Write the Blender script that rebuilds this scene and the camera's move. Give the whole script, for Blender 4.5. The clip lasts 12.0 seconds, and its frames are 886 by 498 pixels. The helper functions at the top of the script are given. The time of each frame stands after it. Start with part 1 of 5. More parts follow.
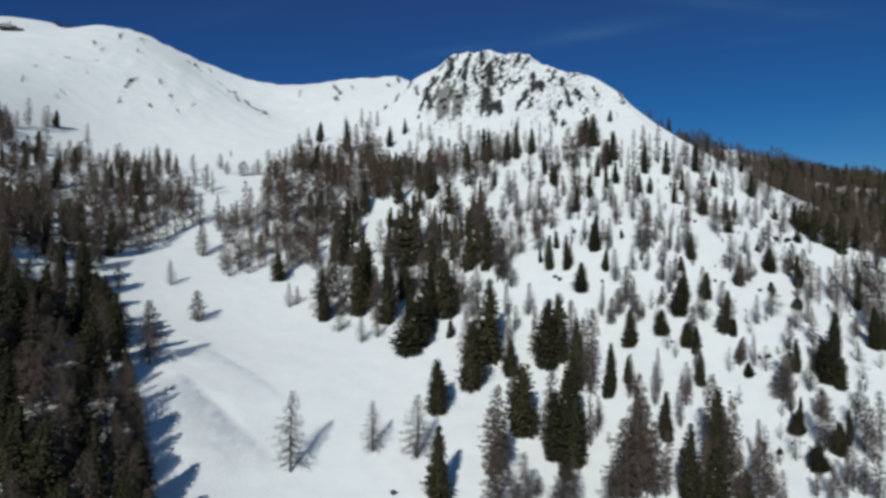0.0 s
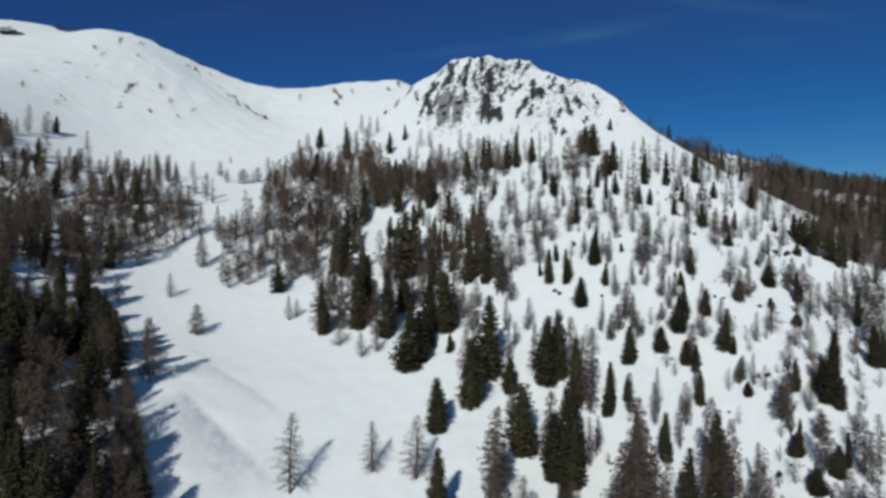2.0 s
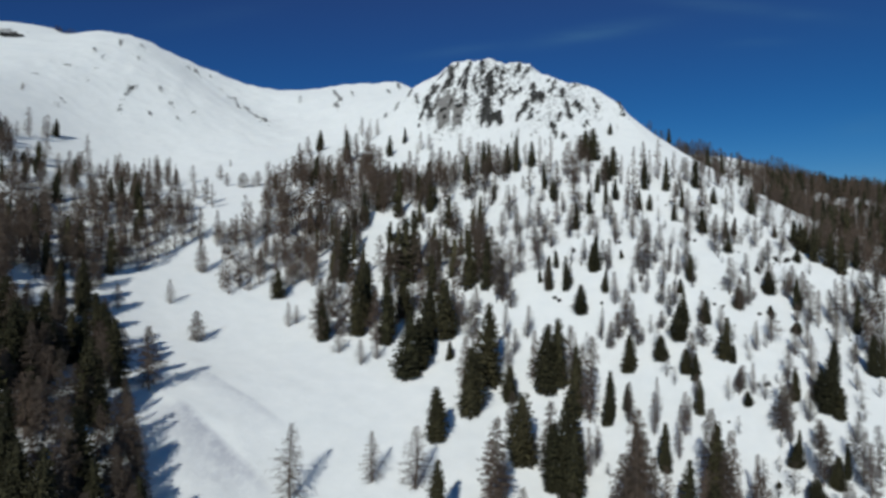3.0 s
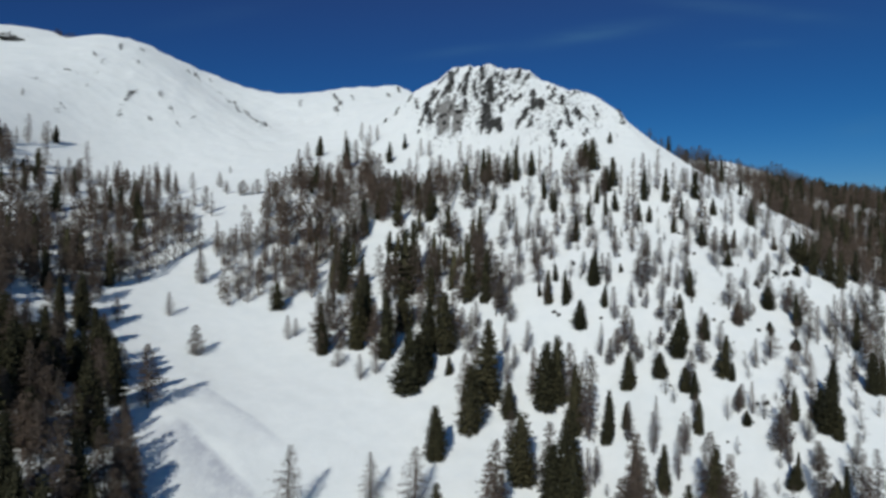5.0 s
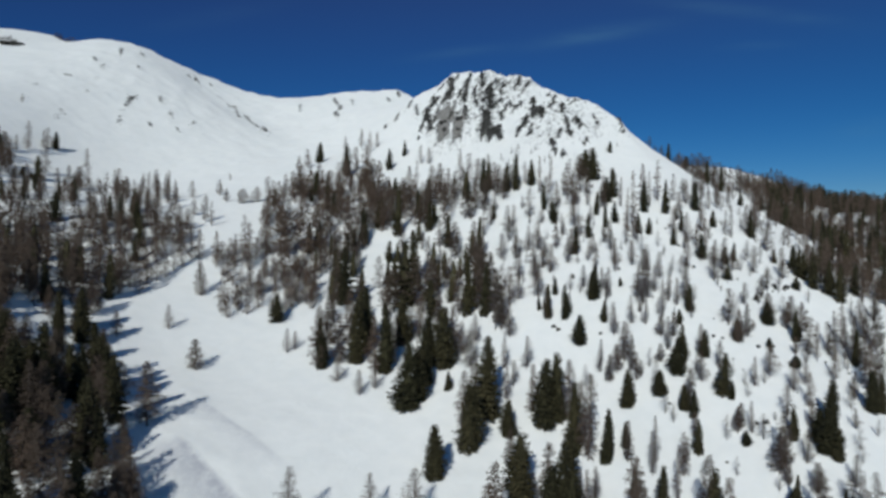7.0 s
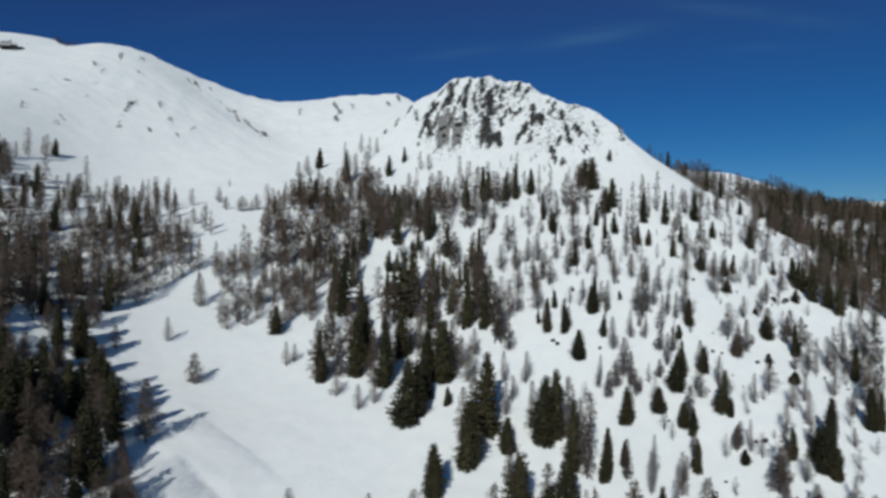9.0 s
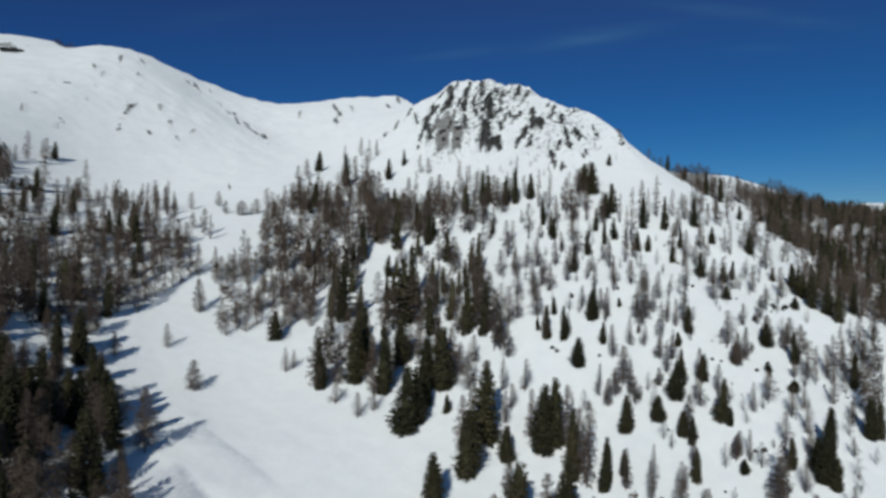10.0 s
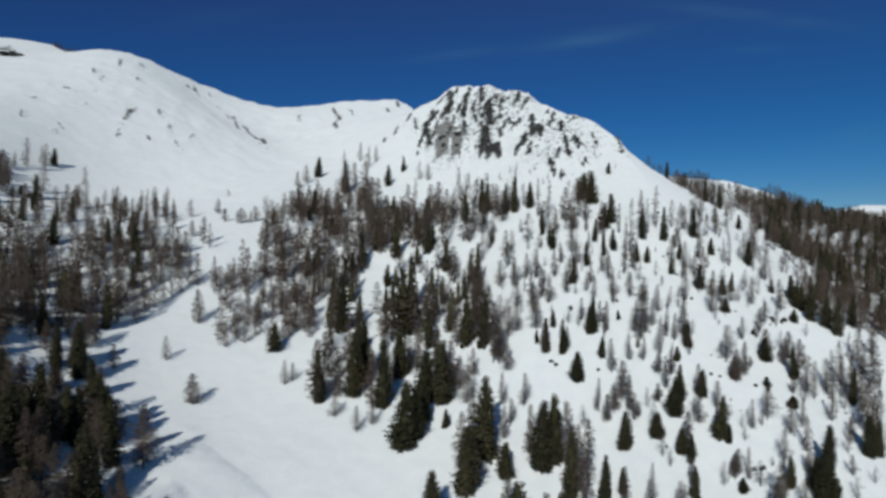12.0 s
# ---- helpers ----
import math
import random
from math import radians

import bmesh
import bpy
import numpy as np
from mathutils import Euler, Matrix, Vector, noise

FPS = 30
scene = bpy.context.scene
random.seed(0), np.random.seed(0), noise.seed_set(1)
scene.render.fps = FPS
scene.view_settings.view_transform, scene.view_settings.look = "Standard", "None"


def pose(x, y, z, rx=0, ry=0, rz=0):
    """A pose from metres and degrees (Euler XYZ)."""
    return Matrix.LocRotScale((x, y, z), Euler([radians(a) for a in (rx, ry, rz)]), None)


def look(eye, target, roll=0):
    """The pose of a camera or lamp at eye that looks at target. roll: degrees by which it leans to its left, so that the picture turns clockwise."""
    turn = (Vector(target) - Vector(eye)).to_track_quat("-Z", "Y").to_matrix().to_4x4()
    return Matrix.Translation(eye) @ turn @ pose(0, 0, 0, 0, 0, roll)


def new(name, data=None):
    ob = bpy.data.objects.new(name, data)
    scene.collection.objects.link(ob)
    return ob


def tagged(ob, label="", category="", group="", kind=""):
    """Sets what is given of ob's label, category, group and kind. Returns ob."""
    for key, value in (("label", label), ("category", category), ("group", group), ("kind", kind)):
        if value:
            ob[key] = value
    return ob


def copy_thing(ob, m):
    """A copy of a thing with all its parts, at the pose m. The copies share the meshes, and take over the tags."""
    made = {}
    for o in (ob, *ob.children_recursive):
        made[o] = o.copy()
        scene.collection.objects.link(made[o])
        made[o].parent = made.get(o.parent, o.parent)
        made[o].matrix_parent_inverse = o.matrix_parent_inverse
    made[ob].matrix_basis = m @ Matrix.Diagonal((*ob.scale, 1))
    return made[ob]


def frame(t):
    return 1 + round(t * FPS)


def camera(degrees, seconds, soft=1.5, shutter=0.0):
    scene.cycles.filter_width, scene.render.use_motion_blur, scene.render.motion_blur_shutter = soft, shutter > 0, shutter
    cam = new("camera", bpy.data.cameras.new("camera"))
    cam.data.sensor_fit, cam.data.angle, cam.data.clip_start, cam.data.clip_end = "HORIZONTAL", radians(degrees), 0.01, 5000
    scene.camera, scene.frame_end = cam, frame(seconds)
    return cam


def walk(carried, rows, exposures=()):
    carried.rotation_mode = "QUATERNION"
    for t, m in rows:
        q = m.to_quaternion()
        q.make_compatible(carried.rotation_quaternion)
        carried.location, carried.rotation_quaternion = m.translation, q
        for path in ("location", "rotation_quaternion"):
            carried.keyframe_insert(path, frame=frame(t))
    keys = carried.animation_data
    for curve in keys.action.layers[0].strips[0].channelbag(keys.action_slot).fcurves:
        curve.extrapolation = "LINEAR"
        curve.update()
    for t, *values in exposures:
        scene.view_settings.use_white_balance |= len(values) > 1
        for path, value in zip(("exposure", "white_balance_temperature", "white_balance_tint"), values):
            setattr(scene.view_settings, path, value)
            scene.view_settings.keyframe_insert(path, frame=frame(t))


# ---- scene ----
cam = camera(64.4, 12.0, soft=3.0)
METRES, EYE, TILT, LEAN, TURN = 24.0, 60.0, 0.0, 0.0, 0.0
ROWS = [
    (0.0, 0.0, 0.0, 0.0, 0.0, 0.0, -0.0),
    (0.5, -0.0006, 0.0003, 0.042, -0.01, 0.02, -0.03),
    (1.0, -0.0004, -0.0001, 0.0843, -0.01, 0.02, -0.06),
    (1.5, -0.0009, -0.0004, 0.1262, -0.02, 0.01, -0.09),
    (2.0, -0.0021, -0.0007, 0.1686, -0.03, 0.03, -0.13),
    (2.5, -0.0029, -0.0007, 0.2106, -0.04, 0.03, -0.18),
    (3.0, -0.0026, 0.0001, 0.2519, -0.04, 0.05, -0.21),
    (5.0, -0.0011, 0.0018, 0.4239, -0.07, 0.07, -0.36),
    (5.5, -0.0026, 0.0009, 0.4658, -0.08, 0.09, -0.41),
    (6.0, -0.0028, 0.0008, 0.507, -0.08, 0.11, -0.44),
    (6.5, -0.0034, 0.0016, 0.5486, -0.09, 0.13, -0.47),
    (7.0, -0.0034, 0.003, 0.5901, -0.1, 0.15, -0.51),
    (9.0, -0.0042, 0.0049, 0.7555, -0.14, 0.2, -0.62),
    (9.5, -0.0041, 0.0053, 0.7959, -0.15, 0.23, -0.65),
    (10.0, -0.0038, 0.0052, 0.8372, -0.17, 0.24, -0.68),
    (10.5, -0.0035, 0.0049, 0.8776, -0.18, 0.24, -0.72),
    (11.0, -0.0038, 0.0049, 0.9186, -0.2, 0.25, -0.74),
    (11.5, -0.0045, 0.0039, 0.9593, -0.21, 0.25, -0.76),
    (12.0, -0.005, 0.0039, 0.9998, -0.23, 0.28, -0.79),
]
walk(cam, [(t, pose(0, 0, EYE, TILT, LEAN, TURN) @ pose(METRES * x, METRES * y, METRES * z, 90 + pitch, roll, yaw)) for t, x, y, z, yaw, pitch, roll in ROWS],
     exposures=((0.0, 0.04, 6470, 4), (12.0, -0.02, 6470, 4)))

# ---- light: clear winter day, sun behind the viewer, a little to the left ----
SUN_AZIMUTH, SUN_HEIGHT = -166.0, 28.0        # degrees, clockwise from +y
world = bpy.data.worlds.new("world")
scene.world = world
world.use_nodes = True
wt = world.node_tree
wt.nodes.clear()
sky = wt.nodes.new("ShaderNodeTexSky")
sky.sky_type, sky.sun_disc = "NISHITA", False
sky.sun_elevation, sky.sun_rotation = radians(SUN_HEIGHT), radians(SUN_AZIMUTH)
sky.altitude, sky.air_density, sky.dust_density, sky.ozone_density = 2600.0, 1.0, 0.0, 3.6
background = wt.nodes.new("ShaderNodeBackground")
background.inputs["Strength"].default_value = 0.0455
world_out = wt.nodes.new("ShaderNodeOutputWorld")
# thin wisps of cirrus over the deep blue: bearing and height as slopes, half length, half depth, tilt in degrees, strength
WISPS = [(0.213, 0.309, 0.085, 0.010, 9, 0.23), (0.445, 0.296, 0.045, 0.006, 3, 0.09), (0.43, 0.345, 0.13, 0.010, -6, 0.12), (0.60, 0.178, 0.05, 0.014, 12, 0.09),
         (0.02, 0.283, 0.06, 0.007, 8, 0.10), (-0.33, 0.33, 0.09, 0.012, 10, 0.04), (0.62, 0.095, 0.08, 0.012, 2, 0.10)]


def calc(op, *values):
    node = wt.nodes.new("ShaderNodeMath")
    node.operation = op
    for socket, v in zip(node.inputs, values):
        if isinstance(v, (int, float)):
            socket.default_value = v
        else:
            wt.links.new(v, socket)
    return node.outputs["Value"]


wco = wt.nodes.new("ShaderNodeTexCoord")
waxes = wt.nodes.new("ShaderNodeSeparateXYZ")
wt.links.new(wco.outputs["Generated"], waxes.inputs["Vector"])
north = calc("MAXIMUM", waxes.outputs["Y"], 0.05)
across, above = calc("DIVIDE", waxes.outputs["X"], north), calc("DIVIDE", waxes.outputs["Z"], north)
wmap = wt.nodes.new("ShaderNodeMapping")
wmap.inputs["Rotation"].default_value = (0.0, radians(-9), 0.0)
wmap.inputs["Scale"].default_value = (6.0, 6.0, 40.0)
wnoise = wt.nodes.new("ShaderNodeTexNoise")
wnoise.inputs["Scale"].default_value, wnoise.inputs["Detail"].default_value = 2.0, 5.0
wt.links.new(wco.outputs["Generated"], wmap.inputs["Vector"])
wt.links.new(wmap.outputs["Vector"], wnoise.inputs["Vector"])
veil = 0.0
for u0, v0, long, deep_by, lean, strength in WISPS:
    du, dv, c, n = calc("SUBTRACT", across, u0), calc("SUBTRACT", above, v0), math.cos(radians(lean)), math.sin(radians(lean))
    run = calc("ADD", calc("MULTIPLY", du, c / long), calc("MULTIPLY", dv, n / long))
    lift = calc("ADD", calc("MULTIPLY", dv, c / deep_by), calc("MULTIPLY", du, -n / deep_by))
    size = calc("ADD", calc("MULTIPLY", run, run), calc("MULTIPLY", lift, lift))
    veil = calc("ADD", veil, calc("MULTIPLY", calc("POWER", 2.718, calc("MULTIPLY", size, -1.0)), strength))
frayed = calc("MULTIPLY", veil, calc("MULTIPLY", wnoise.outputs["Fac"], 1.5))
wmix = wt.nodes.new("ShaderNodeMix")
wmix.data_type = "RGBA"
wmix.inputs["B"].default_value = (2.1, 5.0, 7.6, 1)
wt.links.new(frayed, wmix.inputs["Factor"])
deep = wt.nodes.new("ShaderNodeHueSaturation")      # thin, dry mountain air
clear = wt.nodes.new("ShaderNodeMapRange")          # no haze pales the air near the ridges
for key, v in (("From Min", 0.05), ("From Max", 0.34), ("To Min", 1.46), ("To Max", 1.235)):
    clear.inputs[key].default_value = v
wt.links.new(waxes.outputs["Z"], clear.inputs["Value"])
wt.links.new(clear.outputs["Result"], deep.inputs["Saturation"])
off_sun = calc("MULTIPLY_ADD", waxes.outputs["X"], -0.12, waxes.outputs["Z"])
for key, low, high in (("Hue", 0.509, 0.520), ("Value", 1.07, 0.90)):   # deeper, more violet high up and away from the sun's side
    depth_of = wt.nodes.new("ShaderNodeMapRange")
    for name, v in (("From Min", 0.06), ("From Max", 0.36), ("To Min", low), ("To Max", high)):
        depth_of.inputs[name].default_value = v
    wt.links.new(off_sun, depth_of.inputs["Value"])
    wt.links.new(depth_of.outputs["Result"], deep.inputs[key])
wt.links.new(sky.outputs["Color"], deep.inputs["Color"])
wt.links.new(deep.outputs["Color"], wmix.inputs["A"])
# overhead and towards the sun the sky is paler and brighter than over the ridges
pale = 0.0
for source, start, end in ((waxes.outputs["Z"], 0.42, 0.85), (waxes.outputs["Y"], 0.1, -0.6)):
    rise = wt.nodes.new("ShaderNodeMapRange")
    for name, v in (("From Min", start), ("From Max", end)):
        rise.inputs[name].default_value = v
    wt.links.new(source, rise.inputs["Value"])
    pale = calc("MAXIMUM", pale, rise.outputs["Result"])
bright = wt.nodes.new("ShaderNodeHueSaturation")
bright.inputs["Saturation"].default_value, bright.inputs["Value"].default_value = 1.22, 1.2
wt.links.new(sky.outputs["Color"], bright.inputs["Color"])
dome = wt.nodes.new("ShaderNodeMix")
dome.data_type = "RGBA"
for source, key in ((pale, "Factor"), (wmix.outputs["Result"], "A"), (bright.outputs["Color"], "B")):
    wt.links.new(source, dome.inputs[key])
wt.links.new(dome.outputs["Result"], background.inputs["Color"])
wt.links.new(background.outputs["Background"], world_out.inputs["Surface"])

sun = new("sun", bpy.data.lights.new("sun", "SUN"))
sun.data.energy, sun.data.angle, sun.data.color = 2.45, radians(0.55), (1.0, 0.978, 0.93)
az, el = radians(SUN_AZIMUTH), radians(SUN_HEIGHT)
sun_way = Vector((math.sin(az) * math.cos(el), math.cos(az) * math.cos(el), math.sin(el)))
sun.matrix_world = look(sun_way * 400, (0, 0, 0))


# ---- materials ----
def material(name, rough=0.8, metal=0.0):
    m = bpy.data.materials.new(name)
    m.use_nodes = True
    b = m.node_tree.nodes["Principled BSDF"]
    b.inputs["Roughness"].default_value, b.inputs["Metallic"].default_value = rough, metal
    return m, m.node_tree, b


def noise_node(nt, scale, detail=4.0, rough=0.55, stretch=None, source="Object"):
    co = nt.nodes.new("ShaderNodeTexCoord")
    n = nt.nodes.new("ShaderNodeTexNoise")
    n.inputs["Scale"].default_value, n.inputs["Detail"].default_value, n.inputs["Roughness"].default_value = scale, detail, rough
    if stretch:
        mp = nt.nodes.new("ShaderNodeMapping")
        mp.inputs["Scale"].default_value = stretch
        nt.links.new(co.outputs[source], mp.inputs["Vector"])
        nt.links.new(mp.outputs["Vector"], n.inputs["Vector"])
    else:
        nt.links.new(co.outputs[source], n.inputs["Vector"])
    return n


def ramp_node(nt, source, stops):
    r = nt.nodes.new("ShaderNodeValToRGB")
    while len(r.color_ramp.elements) < len(stops):
        r.color_ramp.elements.new(0.5)
    for e, (p, c) in zip(r.color_ramp.elements, stops):
        e.position, e.color = p, (*c, 1) if len(c) == 3 else c
    nt.links.new(source, r.inputs["Fac"])
    return r


def mix_node(nt, fac, a, b, kind="MIX"):
    m = nt.nodes.new("ShaderNodeMix")
    m.data_type, m.blend_type = "RGBA", kind
    for key, v in (("Factor", fac), ("A", a), ("B", b)):
        if isinstance(v, (int, float)):
            m.inputs[key].default_value = v
        elif isinstance(v, tuple):
            m.inputs[key].default_value = (*v, 1)
        else:
            nt.links.new(v, m.inputs[key])
    return m.outputs["Result"]


def bump_chain(nt, b, layers):
    last = None
    for source, strength, depth in layers:
        u = nt.nodes.new("ShaderNodeBump")
        u.inputs["Strength"].default_value, u.inputs["Distance"].default_value = strength, depth
        nt.links.new(source, u.inputs["Height"])
        if last:
            nt.links.new(last, u.inputs["Normal"])
        last = u.outputs["Normal"]
    nt.links.new(last, b.inputs["Normal"])


def stone_colour(nt):
    big = noise_node(nt, 0.34, 6.0, 0.66, (1, 1, 0.4))
    fine = noise_node(nt, 2.2, 5.0, 0.65)
    stone = ramp_node(nt, big.outputs["Fac"], [(0.3, (0.024, 0.0235, 0.0215)), (0.54, (0.056, 0.0545, 0.0505)), (0.76, (0.22, 0.214, 0.207))])
    grit = ramp_node(nt, fine.outputs["Fac"], [(0.3, (0.55, 0.55, 0.55)), (0.65, (1.0, 1.0, 1.0))])
    return mix_node(nt, 1.0, stone.outputs["Color"], grit.outputs["Color"], "MULTIPLY"), big, fine


def bare_share(nt, low, high):
    """1 where snow lies, 0 on faces too steep to hold it."""
    geo = nt.nodes.new("ShaderNodeNewGeometry")
    sep = nt.nodes.new("ShaderNodeSeparateXYZ")
    nt.links.new(geo.outputs["Normal"], sep.inputs["Vector"])
    ledge = nt.nodes.new("ShaderNodeMath")
    ledge.operation = "MULTIPLY_ADD"
    ledge.inputs[1].default_value = 0.8
    patches = noise_node(nt, 0.6, 6.0, 0.66, (1, 1, 0.5))
    nt.links.new(patches.outputs["Fac"], ledge.inputs[0])
    nt.links.new(sep.outputs["Z"], ledge.inputs[2])
    return ramp_node(nt, ledge.outputs["Value"], [(low, (0, 0, 0)), (high, (1, 1, 1))]).outputs["Color"]


def grey_slide_share(nt, normal, reach, along, length, depth):
    """1 on a tongue of old slide snow toned grey: full at its upper edge, thinning out downhill."""
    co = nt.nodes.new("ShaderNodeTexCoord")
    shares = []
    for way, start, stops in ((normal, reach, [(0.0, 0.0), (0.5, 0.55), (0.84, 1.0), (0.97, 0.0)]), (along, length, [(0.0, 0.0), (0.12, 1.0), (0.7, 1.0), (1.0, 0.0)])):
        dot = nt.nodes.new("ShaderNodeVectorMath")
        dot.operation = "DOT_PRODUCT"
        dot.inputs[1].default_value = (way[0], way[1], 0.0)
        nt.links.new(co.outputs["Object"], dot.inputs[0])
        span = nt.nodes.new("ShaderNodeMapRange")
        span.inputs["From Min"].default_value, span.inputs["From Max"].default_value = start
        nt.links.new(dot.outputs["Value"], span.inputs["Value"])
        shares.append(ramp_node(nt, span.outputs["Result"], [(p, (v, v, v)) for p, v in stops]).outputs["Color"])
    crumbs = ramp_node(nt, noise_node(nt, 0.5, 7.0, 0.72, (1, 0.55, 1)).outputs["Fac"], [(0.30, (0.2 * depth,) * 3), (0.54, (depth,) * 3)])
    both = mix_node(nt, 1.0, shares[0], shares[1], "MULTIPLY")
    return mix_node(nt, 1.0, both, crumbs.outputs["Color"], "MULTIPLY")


def snow_material():
    m, nt, b = material("snow", 0.62)
    broad = noise_node(nt, 0.035, 5.0, 0.6)
    mid = noise_node(nt, 0.22, 6.0, 0.62)
    grain = noise_node(nt, 1.5, 5.0, 0.68)
    tone = ramp_node(nt, broad.outputs["Fac"], [(0.3, (0.83, 0.844, 0.85)), (0.55, (0.872, 0.88, 0.882)), (0.8, (0.842, 0.852, 0.856))])
    patch = ramp_node(nt, mid.outputs["Fac"], [(0.35, (0.955, 0.96, 0.965)), (0.6, (1.0, 1.0, 1.0))])
    white = mix_node(nt, 1.0, tone.outputs["Color"], patch.outputs["Color"], "MULTIPLY")
    # two old slides in the clearing: crumbled snow, toned a darker blue-grey
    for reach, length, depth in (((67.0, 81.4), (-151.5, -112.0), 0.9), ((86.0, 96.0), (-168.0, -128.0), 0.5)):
        white = mix_node(nt, grey_slide_share(nt, (0.664, 0.747), reach, (0.747, -0.664), length, depth), white, (0.50, 0.51, 0.565))
    stone, big, fine = stone_colour(nt)
    # where the wind has swept the rock ribs, with snow left in the cracks
    share = []
    for key in ("bare", "pale"):
        at = nt.nodes.new("ShaderNodeAttribute")
        at.attribute_name = key
        share.append(at.outputs["Fac"])
    patches = noise_node(nt, 0.38, 8.0, 0.72, (1, 1, 0.6))
    torn = nt.nodes.new("ShaderNodeMath")
    torn.operation = "MULTIPLY_ADD"
    torn.inputs[1].default_value = 3.0
    nt.links.new(patches.outputs["Fac"], torn.inputs[0])
    nt.links.new(share[0], torn.inputs[2])
    half = nt.nodes.new("ShaderNodeMath")
    half.operation = "MULTIPLY"
    half.inputs[1].default_value = 0.25
    nt.links.new(torn.outputs["Value"], half.inputs[0])
    swept = ramp_node(nt, half.outputs["Value"], [(0.545, (0, 0, 0)), (0.575, (1, 1, 1))])
    slab = ramp_node(nt, fine.outputs["Fac"], [(0.3, (0.18, 0.174, 0.168)), (0.7, (0.32, 0.31, 0.30))])
    stone = mix_node(nt, share[1], stone, slab.outputs["Color"])
    covered = mix_node(nt, bare_share(nt, 0.9, 0.96), stone, white)
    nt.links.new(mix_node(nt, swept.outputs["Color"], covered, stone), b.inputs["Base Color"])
    bump_chain(nt, b, [(mid.outputs["Fac"], 0.3, 1.0), (grain.outputs["Fac"], 0.6, 0.3)])
    b.inputs["Specular IOR Level"].default_value = 0.25
    b.inputs["Diffuse Roughness"].default_value = 0.85
    return m


def rock_material():
    m, nt, b = material("rock", 0.88)
    stone, big, fine = stone_colour(nt)
    nt.links.new(mix_node(nt, bare_share(nt, 1.0, 1.06), stone, (0.84, 0.85, 0.865)), b.inputs["Base Color"])
    bump_chain(nt, b, [(big.outputs["Fac"], 0.7, 1.0), (fine.outputs["Fac"], 0.6, 0.25)])
    return m


def bark_material(name, dark, light):
    m, nt, b = material(name, 0.9)
    rough = noise_node(nt, 5.0, 5.0, 0.6, (1, 1, 0.18))
    c = ramp_node(nt, rough.outputs["Fac"], [(0.3, dark), (0.7, light)])
    nt.links.new(c.outputs["Color"], b.inputs["Base Color"])
    bump_chain(nt, b, [(rough.outputs["Fac"], 0.6, 0.05)])
    return m


def foliage_material(name, dark, light, frost=0.0, spread=1.0):
    """Needles or twigs: the colour shifts from tree to tree and from sprig to sprig."""
    m, nt, b = material(name, 0.8)
    info = nt.nodes.new("ShaderNodeObjectInfo")
    geo = nt.nodes.new("ShaderNodeNewGeometry")
    clump = noise_node(nt, 0.9, 3.0, 0.6)
    c1 = ramp_node(nt, clump.outputs["Fac"], [(0.3, dark), (0.72, light)])
    vary = ramp_node(nt, info.outputs["Random"], [(0.0, (0.68, 0.70, 0.66)), (0.5, (1.0, 0.97, 0.92)), (1.0, (1.24, 1.16, 1.08))])
    sprig = ramp_node(nt, geo.outputs["Random Per Island"], [(0.0, (1 - 0.45 * spread,) * 3), (0.6, (1.0, 1.0, 1.0)), (1.0, (1 + 0.45 * spread,) * 3)])
    c2 = mix_node(nt, 1.0, c1.outputs["Color"], vary.outputs["Color"], "MULTIPLY")
    c3 = mix_node(nt, 1.0, c2, sprig.outputs["Color"], "MULTIPLY")
    if frost:
        # a few sprigs still carry snow
        held = ramp_node(nt, geo.outputs["Random Per Island"], [(1.0 - frost, (0, 0, 0)), (1.0 - frost + 0.01, (1, 1, 1))])
        c3 = mix_node(nt, held.outputs["Color"], c3, (0.62, 0.64, 0.67))
    nt.links.new(c3, b.inputs["Base Color"])
    b.inputs["Specular IOR Level"].default_value = 0.2
    return m


SNOW = snow_material()
ROCK = rock_material()
SPRUCE_BARK = bark_material("spruce_bark", (0.065, 0.052, 0.045), (0.15, 0.125, 0.107))
LARCH_BARK = bark_material("larch_bark", (0.09, 0.07, 0.06), (0.24, 0.195, 0.17))
NEEDLES = foliage_material("needles", (0.027, 0.0275, 0.0155), (0.072, 0.067, 0.037), 0.002)
TWIGS = foliage_material("twigs", (0.070, 0.0545, 0.0455), (0.150, 0.117, 0.099), 0.0, 0.5)

# ---- the ground: a snowy mountainside, a basin, a rocky peak and two ridges ----
# heights over an even slope, on three nets of 140, 70 and 32 m
RELIEF_FAR = [
    [40.2, 32.9, 26.6, 20.3, 12.7, 8.8, 15.5, 27.8, 41.9, 55.8, 69],
    [49, 38, 26.8, 16.4, 8.8, 5.1, 10.2, 16.8, 21.3, 25.6, 30.4],
    [56.9, 44.8, 32, 20.4, 11.6, 3.9, 2.9, -0.2, -3, -5.7, -7.8],
    [62.9, 53.9, 42.4, 27.6, 13.5, 2.4, -4.8, -19.8, -29.2, -37.5, -45.6],
    [66.7, 63.6, 55.2, 34.2, 11.3, -2, -13.1, -36.8, -53.4, -68.4, -83.7],
    [70.4, 70.2, 69.4, 48.3, 6, -5.5, -23.8, -50.4, -72.6, -97.7, -122.8],
    [81.2, 74.5, 83.9, 53.5, -13.4, -7.8, -32.5, -64.1, -97, -129.5, -163],
    [105.6, 81.3, 42.4, -42.3, -19.9, 27.8, -19.3, -70.4, -118.2, -162, -204.4],
]
